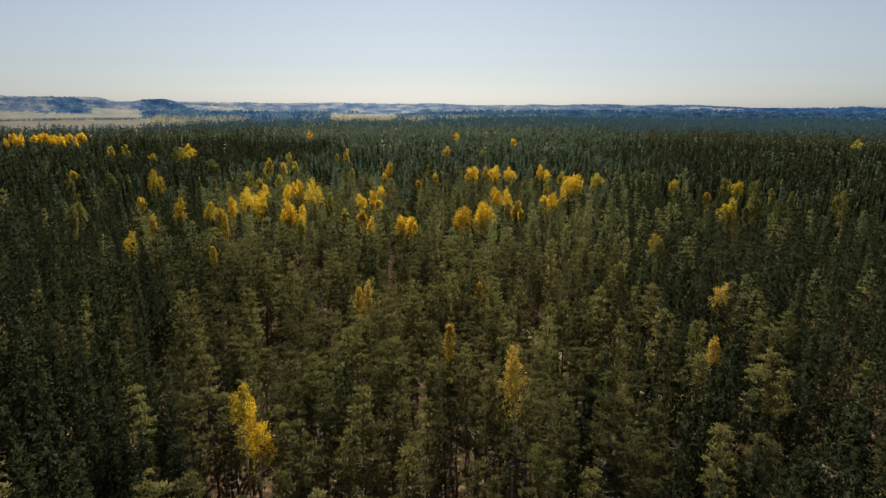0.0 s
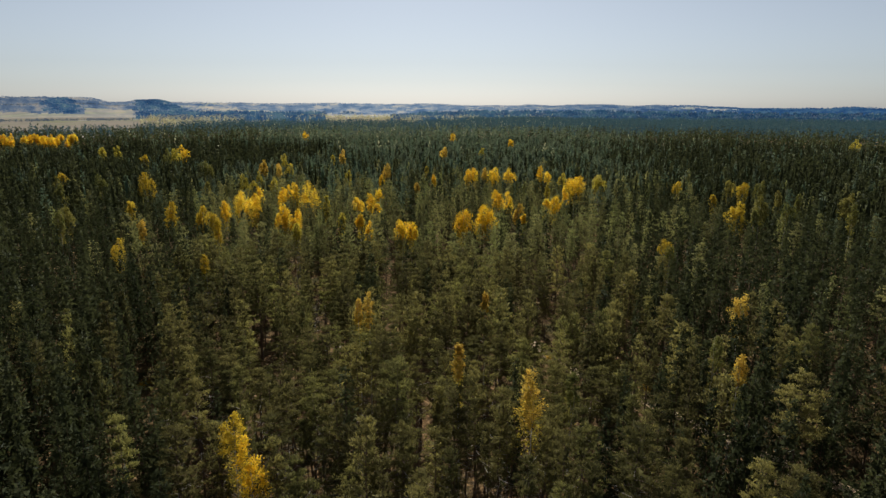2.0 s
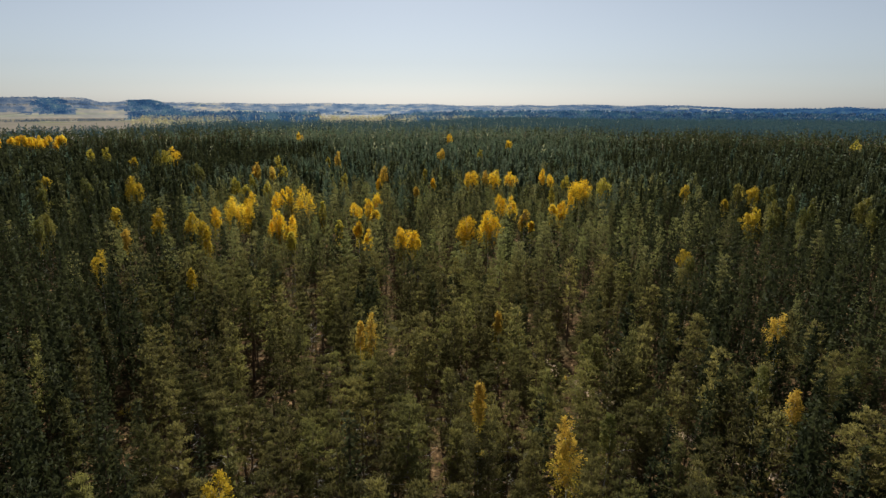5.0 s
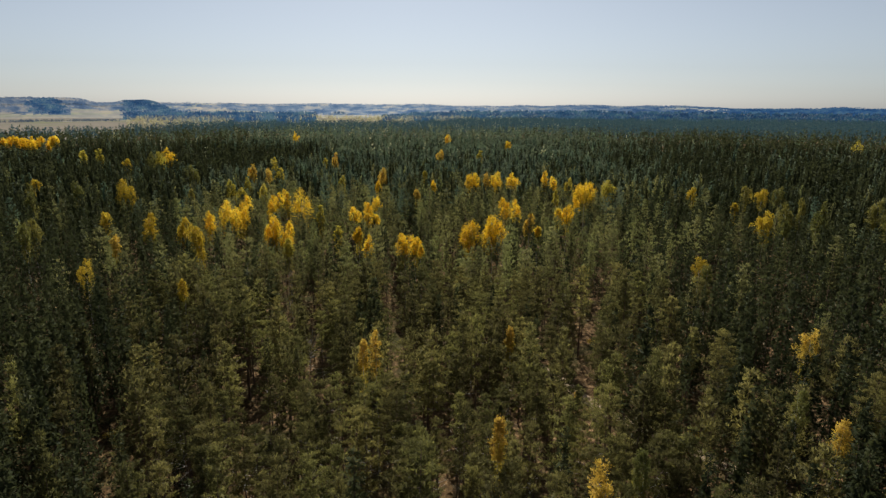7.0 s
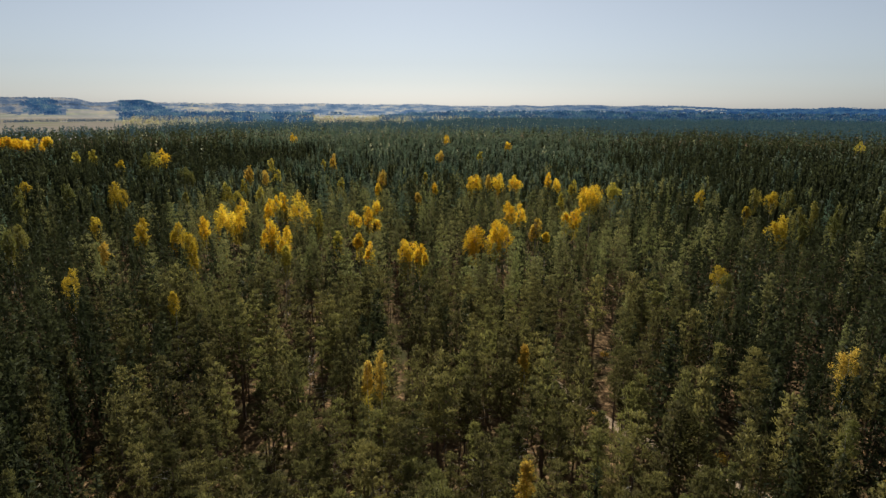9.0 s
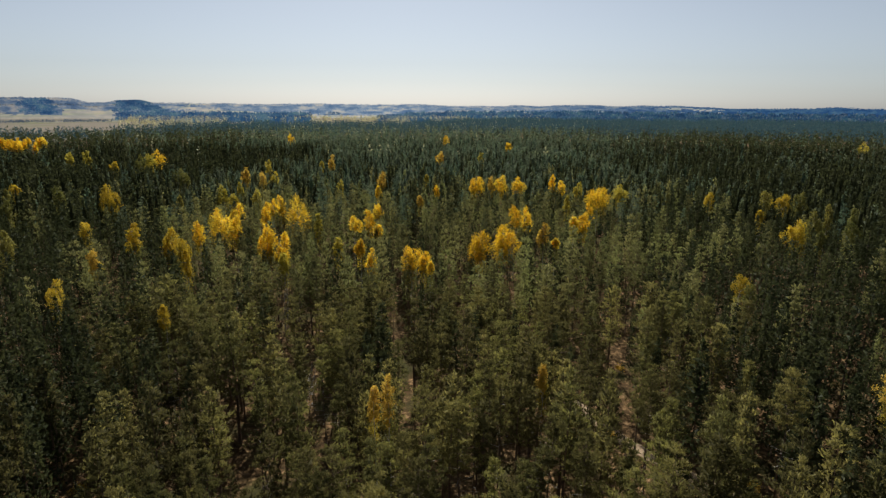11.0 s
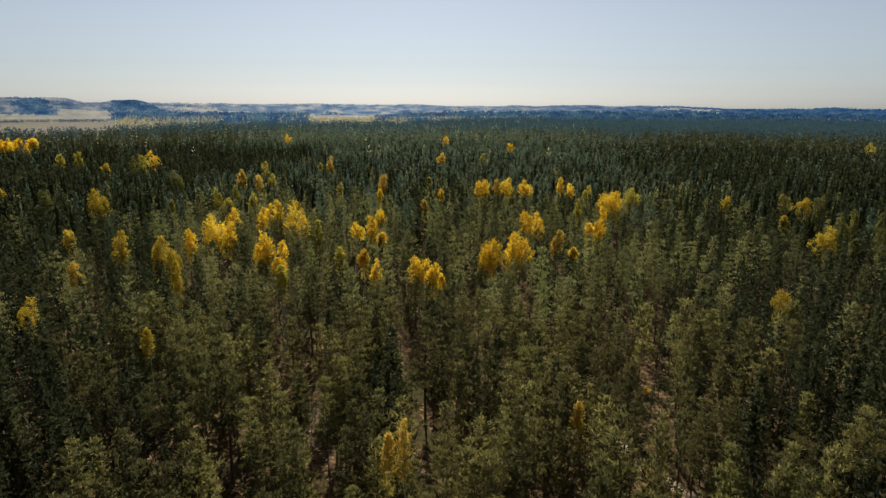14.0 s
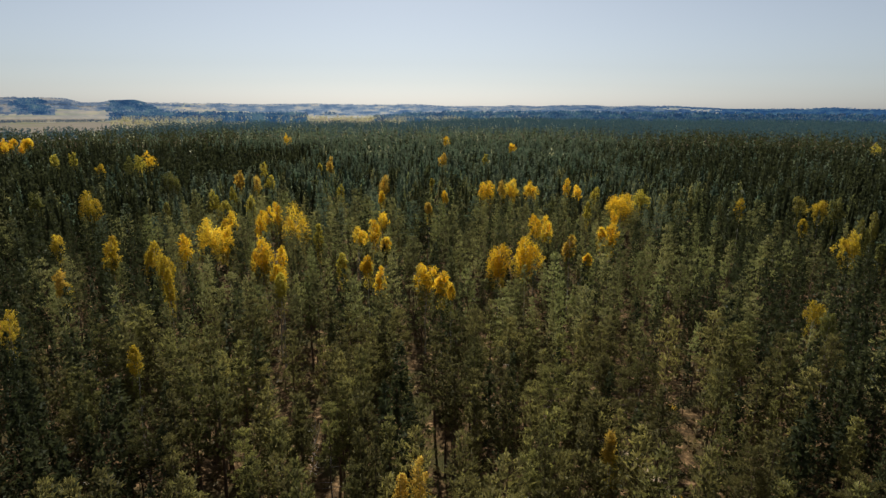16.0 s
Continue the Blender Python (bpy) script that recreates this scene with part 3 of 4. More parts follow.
PINE_PLACES_BEYOND = [
    (43.8, 67.5, 6.8), (36.8, 56.2, 5.8), (21.5, 51.4, 5.2), (32.6, 92.0, 5.0), (25.5, 65.2, 4.1), (9.8, 85.4, 4.6),
    (3.3, 65.7, 3.4), (-16.4, 79.9, 4.4), (-7.6, 81.6, 4.4), (-7.0, 63.6, 3.7), (-11.9, 58.3, 3.1), (-16.3, 56.5, 2.9),
    (-17.9, 67.5, 3.3), (-26.6, 90.6, 4.2), (-28.4, 67.7, 3.5), (-32.1, 69.2, 3.6), (-8.4, 51.4, 2.8), (11.8, 59.8, 3.2),
    (13.5, 50.8, 3.4), (28.6, 65.2, 3.5), (50.5, 82.5, 4.5), (59.1, 89.0, 4.5), (-12.3, 85.3, 3.9), (-16.6, 74.9, 3.4),
    (-6.8, 85.0, 3.8), (-5.2, 74.0, 3.3), (-24.9, 84.5, 3.3), (39.7, 98.0, 5.2), (22.1, 98.6, 4.5), (14.6, 72.3, 4.4),
    (29.5, 94.7, 4.4), (-27.9, 76.7, 3.0), (43.7, 92.5, 4.2),
]
TRACK = np.stack([np.linspace(0, -11.5, 12), np.linspace(0, 50.8, 12)], 1)


def road_line():
    """Closely set places along the track."""
    p = np.array(ROAD, float)
    for _ in range(4):
        q = np.empty((2 * len(p) - 2, 2))
        q[0::2], q[1::2] = 0.75 * p[:-1] + 0.25 * p[1:], 0.25 * p[:-1] + 0.75 * p[1:]
        p = q
    return p


def beside_road(p):
    """How far each place lies from the track."""
    line = road_line()[::3]
    return np.min(np.hypot(p[:, None, 0] - line[None, :, 0], p[:, None, 1] - line[None, :, 1]), 1)


def stand(spacing, jitter, nearest, farthest, seed, wedge=41.0, behind=False):
    """Jittered rows of trees within a wedge ahead of the track, between two distances from it."""
    rng = np.random.default_rng(seed)
    reach = farthest + 60
    xs = np.arange(-reach * 0.8, reach * 0.8, spacing)
    ys = np.arange(-reach if behind else 14, reach, spacing * 0.87)
    gx, gy = np.meshgrid(xs, ys)
    gx = gx + (np.arange(len(ys)) % 2)[:, None] * spacing * 0.5
    p = np.stack([gx.ravel(), gy.ravel()], 1) + rng.uniform(-jitter, jitter, (gx.size, 2))
    near = np.full(len(p), 1e9)
    seen = np.zeros(len(p), bool)
    for t in TRACK:
        o = p - t
        d = np.hypot(o[:, 0], o[:, 1])
        ok = (np.abs(bearing(o[:, 0] - 1.5, o[:, 1] + 12)) < wedge) & (o[:, 1] > 20)
        near = np.where(ok, np.minimum(near, d), near)
        seen |= ok
    if behind:
        near = np.min([np.hypot(*(p - t).T) for t in TRACK], 0)
        seen = ~seen
    p, near = p[seen & (near >= nearest) & (near < farthest)], near[seen & (near >= nearest) & (near < farthest)]
    keep = rng.random(len(p)) > 0.05
    gap = waves(p[:, 0], p[:, 1], 21, 8)
    keep &= gap < 1.25
    for bx, by, _, bw, _ in BIRCHES:
        keep &= np.hypot(p[:, 0] - bx, p[:, 1] - by) > 0.9 + 0.3 * bw
    for gx_, gy_, gr in OPENINGS:
        o = p - np.array([gx_, gy_])
        d = np.hypot(gx_ + 6, gy_ - 25)
        ux, uy = (gx_ + 6) / d, (gy_ - 25) / d
        front, side = -(o[:, 0] * ux + o[:, 1] * uy), np.abs(o[:, 0] * uy - o[:, 1] * ux)
        keep &= ~((front > 7) & (front < 26) & (side < 0.3 * gr + 0.5)) & ~((front < 0) & (front > -15) & (side < 0.32 * gr + 0.5)) & ~((np.abs(front) < gr) & (side < gr))
    if nearest < 100:
        keep &= beside_road(p) > 1.8
    r = np.hypot(p[:, 0], p[:, 1])
    keep &= r < forest_edge(bearing(p[:, 0], p[:, 1]))
    return p[keep], near[keep]


def below_birch_sightline(p):
    """How tall the pines before each birch are: cut to clear the camera's sight line to its crown."""
    tall = np.full(len(p), 99.0)
    for bx, by, top, bw, deep in BIRCHES:
        o = p - np.array([bx, by])
        d = np.hypot(bx + 6, by - 25)
        ux, uy = (bx + 6) / d, (by - 25) / d
        front, side = -(o[:, 0] * ux + o[:, 1] * uy), np.abs(o[:, 0] * uy - o[:, 1] * ux)
        lane = (front > -0.3 * bw) & (side < 0.42 * bw + 1.0)
        limit = top - 0.85 * min(deep, 9.0) + np.clip(front, 0, None) * (50.0 - top) / d
        tall = np.where(lane, np.minimum(tall, limit), tall)
    return np.maximum(tall, 8.0) / 20.0


def low_by_openings(p):
    """How tall the pines beside each opening are: cut low on the side that lets the sun in, and along the camera's view
    of it.
    """
    tall = np.full(len(p), 99.0)
    for gx, gy, gr in OPENINGS:
        o = p - np.array([gx, gy])
        d = np.hypot(gx + 6.5, gy - 28)
        ux, uy = (gx + 6.5) / d, (gy - 28) / d
        front, side = -(o[:, 0] * ux + o[:, 1] * uy), np.abs(o[:, 0] * uy - o[:, 1] * ux)
        tall = np.where((front > 0) & (side < 0.3 * gr + 0.4), np.minimum(tall, 1.5 + 0.55 * front), tall)
        across = np.abs(o[:, 0] + 0.02 * o[:, 1])
        tall = np.where((o[:, 1] > 0) & (across < 0.35 * gr + 0.4), np.minimum(tall, 2.0 + 0.85 * o[:, 1]), tall)
    return np.maximum(tall, 5.0) / 20.0


def tree_size(p, rng, spread=1.7, few=0.2):
    """Heights follow the lie of the stand, with spread from tree to tree and a few young ones, then are cut down along
    the camera's sight lines.
    """
    s = (19.4 + 0.9 * waves(p[:, 0], p[:, 1], 60, 12) + rng.normal(0, spread, len(p))) / 20.0
    young = rng.random(len(p)) < few
    s = np.where(young, s * rng.uniform(0.42, 0.85, len(p)), s)
    return np.minimum(np.minimum(s, below_birch_sightline(p)), low_by_openings(p))


# ---- forest track ----
def forest_track():
    """A sandy track two ruts wide, hollowed at the wheels and raised between them, with ragged edges."""
    rng = np.random.default_rng(37)
    p = road_line()
    ahead = unit(np.gradient(p, axis=0))
    side = np.stack([ahead[:, 1], -ahead[:, 0]], 1)
    across, lift = np.array([-1.35, -1.1, -0.72, -0.3, 0.3, 0.72, 1.1, 1.35]), np.array([-0.12, 0.09, 0.03, 0.10, 0.10, 0.03, 0.09, -0.12])
    n = len(across)
    xy = p[:, None] + side[:, None] * (across[None, :, None] + rng.normal(0, 0.06, (len(p), n, 1)))
    v = np.concatenate([xy, (land(xy[..., 0], xy[..., 1]) + lift)[..., None]], 2).reshape(-1, 3)
    i, j = np.meshgrid(np.arange(len(p) - 1), np.arange(n - 1), indexing="ij")
    a = i * n + j
    f = np.concatenate([np.stack([a, a + 1, a + n + 1], -1).reshape(-1, 3), np.stack([a, a + n + 1, a + n], -1).reshape(-1, 3)])
    v, f, normals = with_normals(v, f)
    if normals[:, 2].mean() < 0:
        f = f[:, ::-1]
    return tagged(new("forest_track", mesh_of("forest_track", v, f, None, [SAND])), "pale sandy two-rut track through the pine stand", "track", kind="structure")


forest_track()


# ---- pines ----
def pine_parts(seed, span=(1.3, 1.95), count=300):
    rng = np.random.default_rng(seed)
    low = rng.uniform(9.0, 13.0)
    half, point = rng.uniform(*span), rng.uniform(0.45, 0.75)
    branches, h, o, lean = pine_frame(rng, 19.9, low, half, count, point, 1.0 if half < 2.2 else 0.72)
    trunk = trunk_mesh(rng, 19.6, 0.17, lean)
    limbs = [tube([a, b], (0.035, 0.006), 3) for a, b in branches if np.linalg.norm(b - a) > 1.25]
    dead = []
    for _ in range(22):
        z, a, ln = rng.uniform(2.5, low + 2.5), rng.uniform(0, 6.28), rng.uniform(0.6, 2.2)
        base = np.array([0, 0, z])
        dead.append(tube([base, base + np.array([np.cos(a) * ln, np.sin(a) * ln, rng.uniform(-0.5, 0.5)])], (0.032, 0.008), 3))
    needles = joined([clumps_of(rng, h, o, 11, 0.31, 0.30, 0.044, 0.5, skyward=0.4, rough=0.65), pine_inside(rng, 55, 19.0, low, half, point, 0.7, 0.18)])
    return mesh_of("pine_trunk", *joined([trunk] + limbs), [BARK]), mesh_of("pine_crown", *needles, [NEAR_NEEDLES]), mesh_of("dead_branches", *joined(dead), [DEADWOOD])


def spruce_parts(seed):
    """A dense spruce: tiers of drooping boughs down to near the ground."""
    rng = np.random.default_rng(seed)
    half, h, o = rng.uniform(1.9, 2.5), [], []
    for k in range(26):
        t = (k + rng.uniform(-0.2, 0.2)) / 26
        z, r = 3.2 + 16.6 * t, half * (1 - t) ** 0.85 + 0.1
        n = max(3, int(9 * r / half))
        for a in np.linspace(0, 6.28, n, endpoint=False) + rng.uniform(0, 6.28):
            for s in (0.95, 0.6)[:1 if r < 0.8 else 2]:
                q = r * s * rng.uniform(0.75, 1.12)
                h.append((q * np.cos(a), q * np.sin(a), z - 0.28 * q))
                o.append((np.cos(a), np.sin(a), -0.35))
    needles = joined([clumps_of(rng, np.array(h), np.array(o), 8, 0.40, 0.42, 0.10, 0.5, 0.0, 0.45), pine_inside(rng, 90, 19.0, 3.0, half * 0.9, 0.85, 0.8, 0.24)])
    return mesh_of("spruce_trunk", *trunk_mesh(rng, 19.6, 0.19, (0, 0)), [BARK]), mesh_of("spruce_crown", *needles, [SPRUCE])


def conifer(kind, meshes, m, scale, label, trunk_label):
    root = new(kind)
    root.empty_display_size = 0.5
    trunk = part("trunk", meshes[0], root, trunk_label)
    part("crown", meshes[1], root)
    for mesh in meshes[2:]:
        tagged(part("dead_branches", mesh, trunk, "bare grey dead lower branches"), kind="stuff")
    root.matrix_basis = m @ Matrix.Diagonal((*scale, 1))
    return tagged(root, label, "tree", group="pines of the near stand" if kind == "pine_tree" else "spruces of the near stand")


def pine_tree(meshes, m, scale, broad=False):
    words = "tall Scots pine with open olive-green crown, forest floor" if scale[0] < 1.1 and not broad else "broad-crowned Scots pine with olive-green needles, forest floor"
    return conifer("pine_tree", meshes, m, scale, words, "reddish-brown pine trunk")


def spruce_tree(meshes, m, scale):
    return conifer("spruce_tree", meshes, m, scale, "dense dark green spruce among lighter pines, forest floor, mostly added to darken the view edges", "dark scaly spruce trunk")


def edge_dark_spruce_share(p):
    """Share of spruces: some throughout, many added towards the sides to imitate the view's darkened edges."""
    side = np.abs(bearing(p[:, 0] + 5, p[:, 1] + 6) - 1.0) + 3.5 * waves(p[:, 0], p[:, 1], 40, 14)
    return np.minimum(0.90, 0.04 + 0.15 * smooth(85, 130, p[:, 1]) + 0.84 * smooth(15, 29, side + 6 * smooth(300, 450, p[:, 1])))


near_rng = np.random.default_rng(77)
MID_LIMIT, FAR_LIMIT = 95.0, 220.0
near_p, near_d = stand(4.4, 1.7, 0, MID_LIMIT, 5)
near_s = tree_size(near_p, near_rng, 1.5, 0.14)
order = np.argsort(near_d)
clear = beside_road(near_p) > 1.5
for x, y, w in PINE_PLACES + PINE_PLACES_BEYOND + [(-24.5, 117.2, 2.5)]:
    clear &= np.hypot(near_p[:, 0] - x, near_p[:, 1] - y) > 1.2 + 0.36 * w
order = order[clear[order]]
first, rest = order[:235], order[235:]
pine_models = [pine_parts(100 + k) for k in range(14)]
broad_models = [pine_parts(120 + k, (2.4, 2.8), 560) for k in range(4)]
spruce_models = [spruce_parts(130 + k) for k in range(4)]
# Towards the sides, dark spruces stand in for the view's edge darkening.
near_spruce = near_rng.random(len(near_p)) < edge_dark_spruce_share(near_p)
for i in first:
    (x, y), s = near_p[i], float(near_s[i])
    m = pose(x, y, float(land(x, y)), near_rng.normal(0, 1.3), near_rng.normal(0, 1.3), near_rng.uniform(0, 360))
    if near_spruce[i]:
        wide = s * near_rng.uniform(0.85, 1.25)
        spruce_tree(spruce_models[int(near_rng.integers(4))], m, (wide, wide, s))
    else:
        wide = s * near_rng.uniform(0.8, 1.3)
        pine_tree(pine_models[int(near_rng.integers(14))], m, (wide, wide, s))

for x, y, w in PINE_PLACES + PINE_PLACES_BEYOND:
    if beside_road(np.array([[x, y]]))[0] < 1.6:
        continue
    s = min(near_rng.uniform(0.96, 1.03), float(low_by_openings(np.array([[x, y]]))[0]))
    broad = w > 4.3
    wide = w / (5.6 if broad else 3.6)
    pine_tree((broad_models if broad else pine_models)[int(near_rng.integers(4 if broad else 14))], pose(x, y, float(land(x, y)), 0, 0, near_rng.uniform(0, 360)), (wide, wide, s), broad)

NONE = (np.zeros((0, 3)), np.zeros((0, 3), int), np.zeros((0, 3)))


def simple_pine(seed, clumps, per, size, length, width, trunk_sides, inside=(60, 1.0, 0.34)):
    """A pine seen from further off: fewer, larger clumps round a lumpy inside."""
    rng = np.random.default_rng(seed)
    low, half, point = rng.uniform(7.0, 10.5), rng.uniform(1.5, 2.2), rng.uniform(0.5, 0.8)
    _, h, o, lean = pine_frame(rng, 19.8, low, half, clumps, point, 0.9)
    wood = trunk_mesh(rng, 19.5, 0.17, lean, trunk_sides, 2) if trunk_sides else NONE
    leaf = clumps_of(rng, h, o, per, size, length, width)
    return wood, joined([leaf, pine_inside(rng, inside[0], 19.0, low, half, point, *inside[1:])])


def simple_spruce(seed, tufts, length, width, sides=6, rings=0):
    """A narrow dark cone with drooping sprays."""
    rng = np.random.default_rng(seed)
    t = rng.random(tufts) ** 1.35
    a = rng.uniform(0, 6.28, tufts)
    r = 2.5 * (1 - t) ** 0.75 * rng.uniform(0.7, 1.1, tufts) + 0.05
    c = np.stack([r * np.cos(a), r * np.sin(a), 3 + 16.9 * t], 1)
    o = np.stack([np.cos(a), np.sin(a), np.full(tufts, -0.3)], 1)
    if rings:
        k = np.linspace(0, 1, rings + 1)
        cone = lump(rng, 3 + 16.4 * k, 2.5 * 0.5 * (1 - k) ** 0.75, sides, 0.3)
    else:
        cone = pine_inside(rng, tufts // 6, 18.5, 3.0, 2.2, 0.8, 1.0, 0.34)
    return trunk_mesh(rng, 18.5, 0.17, (0, 0), 3, 2), joined([clumps_of(rng, c, o, 1, 0.2, length, width, 0.6, 0.1, 0.8), cone])


def far_pine(seed, sprays, length, width, hull=None):
    """A far pine: a spire of broad upright sprays, round a small lumpy inside where it still shows."""
    rng = np.random.default_rng(seed)
    low, half, point = rng.uniform(6.5, 9.5), rng.uniform(1.9, 2.6), rng.uniform(0.5, 0.8)
    t, a = 1 - rng.random(sprays) ** 0.8, rng.uniform(0, 6.28, sprays)
    t[:2] = 0.97, 0.9
    o = np.stack([np.cos(a), np.sin(a), np.full(sprays, 0.25)], 1)
    c = o * (half * pine_profile(t, point) * rng.uniform(0.55, 1.0, sprays))[:, None] * np.array([1, 1, 0]) + np.stack([0 * t, 0 * t, low + t * (19.7 - low)], 1)
    taper = 0.45 + 0.65 * (1 - t) ** 0.6
    leaf = clumps_of(rng, c, o, 1, 0.15, length * taper, width * taper, rise=0.75, skyward=0.9, rough=0.3)
    return NONE, joined([leaf, pine_hull(rng, 18.5, low, half, *hull, 0.42, point, 0.3)]) if hull else leaf


def crowd(name, places, sizes, models, mats, label, rng, spread=(0.75, 1.3)):
    """One joined mesh of many simple trees: trunks and crowns."""
    vs, fs, ns, ws, ts, base = [], [], [], [], [], 0
    z = land(places[:, 0], places[:, 1])
    for (x, y), g, s in zip(places, z, sizes):
        model = models[int(rng.integers(len(models)))]
        turn, wide, tone = rng.uniform(0, 6.28), s * rng.uniform(*spread), rng.random()
        for k, (v, f, n) in enumerate(model):
            if len(v):
                v, n = place_copy(v, n, x, y, g, turn, wide, s / wide)
                vs.append(v.astype(np.float32))
                ns.append(n.astype(np.float32))
                fs.append(f + base)
                ws.append(np.full(len(f), k))
                ts.append(np.full(len(v), tone))
                base += len(v)
    me = mesh_of(name, np.concatenate(vs), np.concatenate(fs), np.concatenate(ns), mats, np.concatenate(ws), np.concatenate(ts))
    return tagged(new(name, me), label, "forest", kind="stuff")


crowd_rng = np.random.default_rng(31)
middle = near_spruce[rest]
crowd("pine_forest_middle", near_p[rest][~middle], near_s[rest][~middle], [simple_pine(200 + k, 190, 6, 0.44, 0.48, 0.095, 5, (40, 0.85, 0.25)) for k in range(8)],
      [BARK, NEAR_NEEDLES], "dense stand of olive-green Scots pines", crowd_rng)
crowd("spruce_clumps_middle", near_p[rest][middle], near_s[rest][middle], [simple_spruce(230 + k, 520, 0.64, 0.17) for k in range(5)],
      [BARK, SPRUCE], "dark narrow spruces among the pines", crowd_rng, (0.65, 1.1))


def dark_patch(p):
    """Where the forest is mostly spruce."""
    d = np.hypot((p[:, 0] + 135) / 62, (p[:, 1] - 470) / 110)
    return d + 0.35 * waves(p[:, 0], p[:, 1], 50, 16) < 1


def sorted_stand(spacing, jitter, near, far, seed, dark_size, dark_level):
    """A stand split into olive pines, pines tinted blue for haze (more of them further off) and spruces."""
    p, d = stand(spacing, jitter, near, far, seed)
    s = tree_size(p, crowd_rng, 1.7 if far < 300 else 1.25, 0.18 if far < 300 else 0.10)
    spruce = (waves(p[:, 0], p[:, 1], dark_size, 15) > dark_level) & (crowd_rng.random(len(p)) < 0.6) | (crowd_rng.random(len(p)) < edge_dark_spruce_share(p))
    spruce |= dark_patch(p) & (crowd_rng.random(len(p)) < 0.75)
    haze_tinted = ~spruce & (crowd_rng.random(len(p)) < smooth(150, 340, d + 40 * waves(p[:, 0], p[:, 1], 60, 17)))
    return p, s, ~spruce & ~haze_tinted, haze_tinted, spruce


for near, far, seed, pines, spruces in (
        (MID_LIMIT, FAR_LIMIT, 6, [simple_pine(300 + k, 112, 5, 0.50, 0.54, 0.118, 3, (26, 0.9, 0.30)) for k in range(10)], [simple_spruce(330 + k, 270, 0.74, 0.25) for k in range(4)]),
        (FAR_LIMIT, 400, 7, [far_pine(400 + k, 74, 1.25, 0.42, (5, 3)) for k in range(12)], [simple_spruce(430 + k, 60, 1.2, 0.46, 5, 3) for k in range(6)])):
    p, s, olive, haze_tinted, spruce = sorted_stand(5.2 if far < 300 else 5.3, 2.0, near, far, seed, 48, 0.62)
    crowd("pine_forest", p[olive], s[olive], pines, [BARK, NEEDLES], "dense stand of olive-green Scots pines", crowd_rng)
    crowd("pine_forest_dark", p[haze_tinted], s[haze_tinted], pines, [BARK, HAZE_TINTED_PINE], "dense stand of pines tinted blue-green for distance haze", crowd_rng)
    crowd("spruce_clumps", p[spruce], s[spruce] * 1.04, spruces, [BARK, SPRUCE], "dark narrow spruces among the pines", crowd_rng, (0.6, 1.05))


def tiny_tree(seed):
    """A ragged rounded crown for trees seen from very far."""
    rng = np.random.default_rng(seed)
    return NONE, lump(rng, [6.0, 15.5, 20.0], [2.3, 1.9, 0], 4, 0.25)


back_p, _ = stand(5.8, 2.3, 400, 640, 8)
back_s = tree_size(back_p, crowd_rng, 1.3, 0.08)
back_models = [far_pine(450 + k, 31, 1.7, 0.82, (4, 2)) for k in range(16)]
back_spruces = [simple_spruce(465 + k, 22, 1.6, 0.66, 4, 2) for k in range(8)]
# Besides the spruce patch, dark trees are added to dim both sides.
back_dark = dark_patch(back_p) | (crowd_rng.random(len(back_p)) < edge_dark_spruce_share(back_p))
crowd("pine_forest_back", back_p[~back_dark], back_s[~back_dark], back_models, [BARK, HAZE_TINTED_PINE], "far dense pine canopy", crowd_rng, (0.8, 1.25))
crowd("spruce_forest_back", back_p[back_dark], back_s[back_dark], back_spruces, [BARK, SPRUCE], "far stand of dark spruces", crowd_rng, (0.7, 1.0))
edge_p, edge_d = stand(8.8, 3.5, 640, 1850, 9)
edge_s = np.minimum((19.4 + crowd_rng.normal(0, 1.5, len(edge_p))) / 20, below_birch_sightline(edge_p))
# Further out, more trees take the canopy that glows with painted haze.
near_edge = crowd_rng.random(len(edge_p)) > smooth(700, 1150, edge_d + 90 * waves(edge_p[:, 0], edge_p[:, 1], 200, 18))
far_models = [far_pine(500 + k, 10, 2.6, 1.25) for k in range(16)]
edge_spruce = near_edge & (crowd_rng.random(len(edge_p)) < edge_dark_spruce_share(edge_p))
near_edge &= ~edge_spruce
crowd("spruce_forest_horizon", edge_p[edge_spruce], edge_s[edge_spruce], far_models, [BARK, SPRUCE], "distant dark spruces added to darken the flanks of the forest", crowd_rng, (0.8, 1.2))
crowd("pine_forest_horizon", edge_p[near_edge], edge_s[near_edge], far_models, [BARK, HAZE_TINTED_PINE],
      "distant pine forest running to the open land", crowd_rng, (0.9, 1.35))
crowd("backdrop_hazy_forest", edge_p[~near_edge & ~edge_spruce], edge_s[~near_edge & ~edge_spruce], far_models, [BARK, HAZE_GLOW_PINE],
      "pine forest by the open land with painted blue-green haze glow", crowd_rng, (0.9, 1.4))
round_p, round_d = stand(4.9, 1.9, 0, 125, 10, behind=True)
round_s, close = tree_size(round_p, crowd_rng), round_d < 48
crowd("pine_forest_below", round_p[close], round_s[close], [far_pine(480 + k, 150, 0.85, 0.26, (5, 3)) for k in range(8)],
      [BARK, NEAR_NEEDLES], "olive-green pines under the flight", crowd_rng)
crowd("pine_forest_around", round_p[~close], round_s[~close], [far_pine(470 + k, 40, 1.25, 0.46) for k in range(8)],
      [BARK, NEEDLES], "olive-green pines all round the flight", crowd_rng)
turn_rng = np.random.default_rng(88)
turn_a, turn_r = turn_rng.normal(-2, 12, 520), np.sqrt(turn_rng.uniform(430 ** 2, 1600 ** 2, 520))
turning = np.stack([turn_r * np.sin(np.radians(turn_a)), turn_r * np.cos(np.radians(turn_a))], 1)
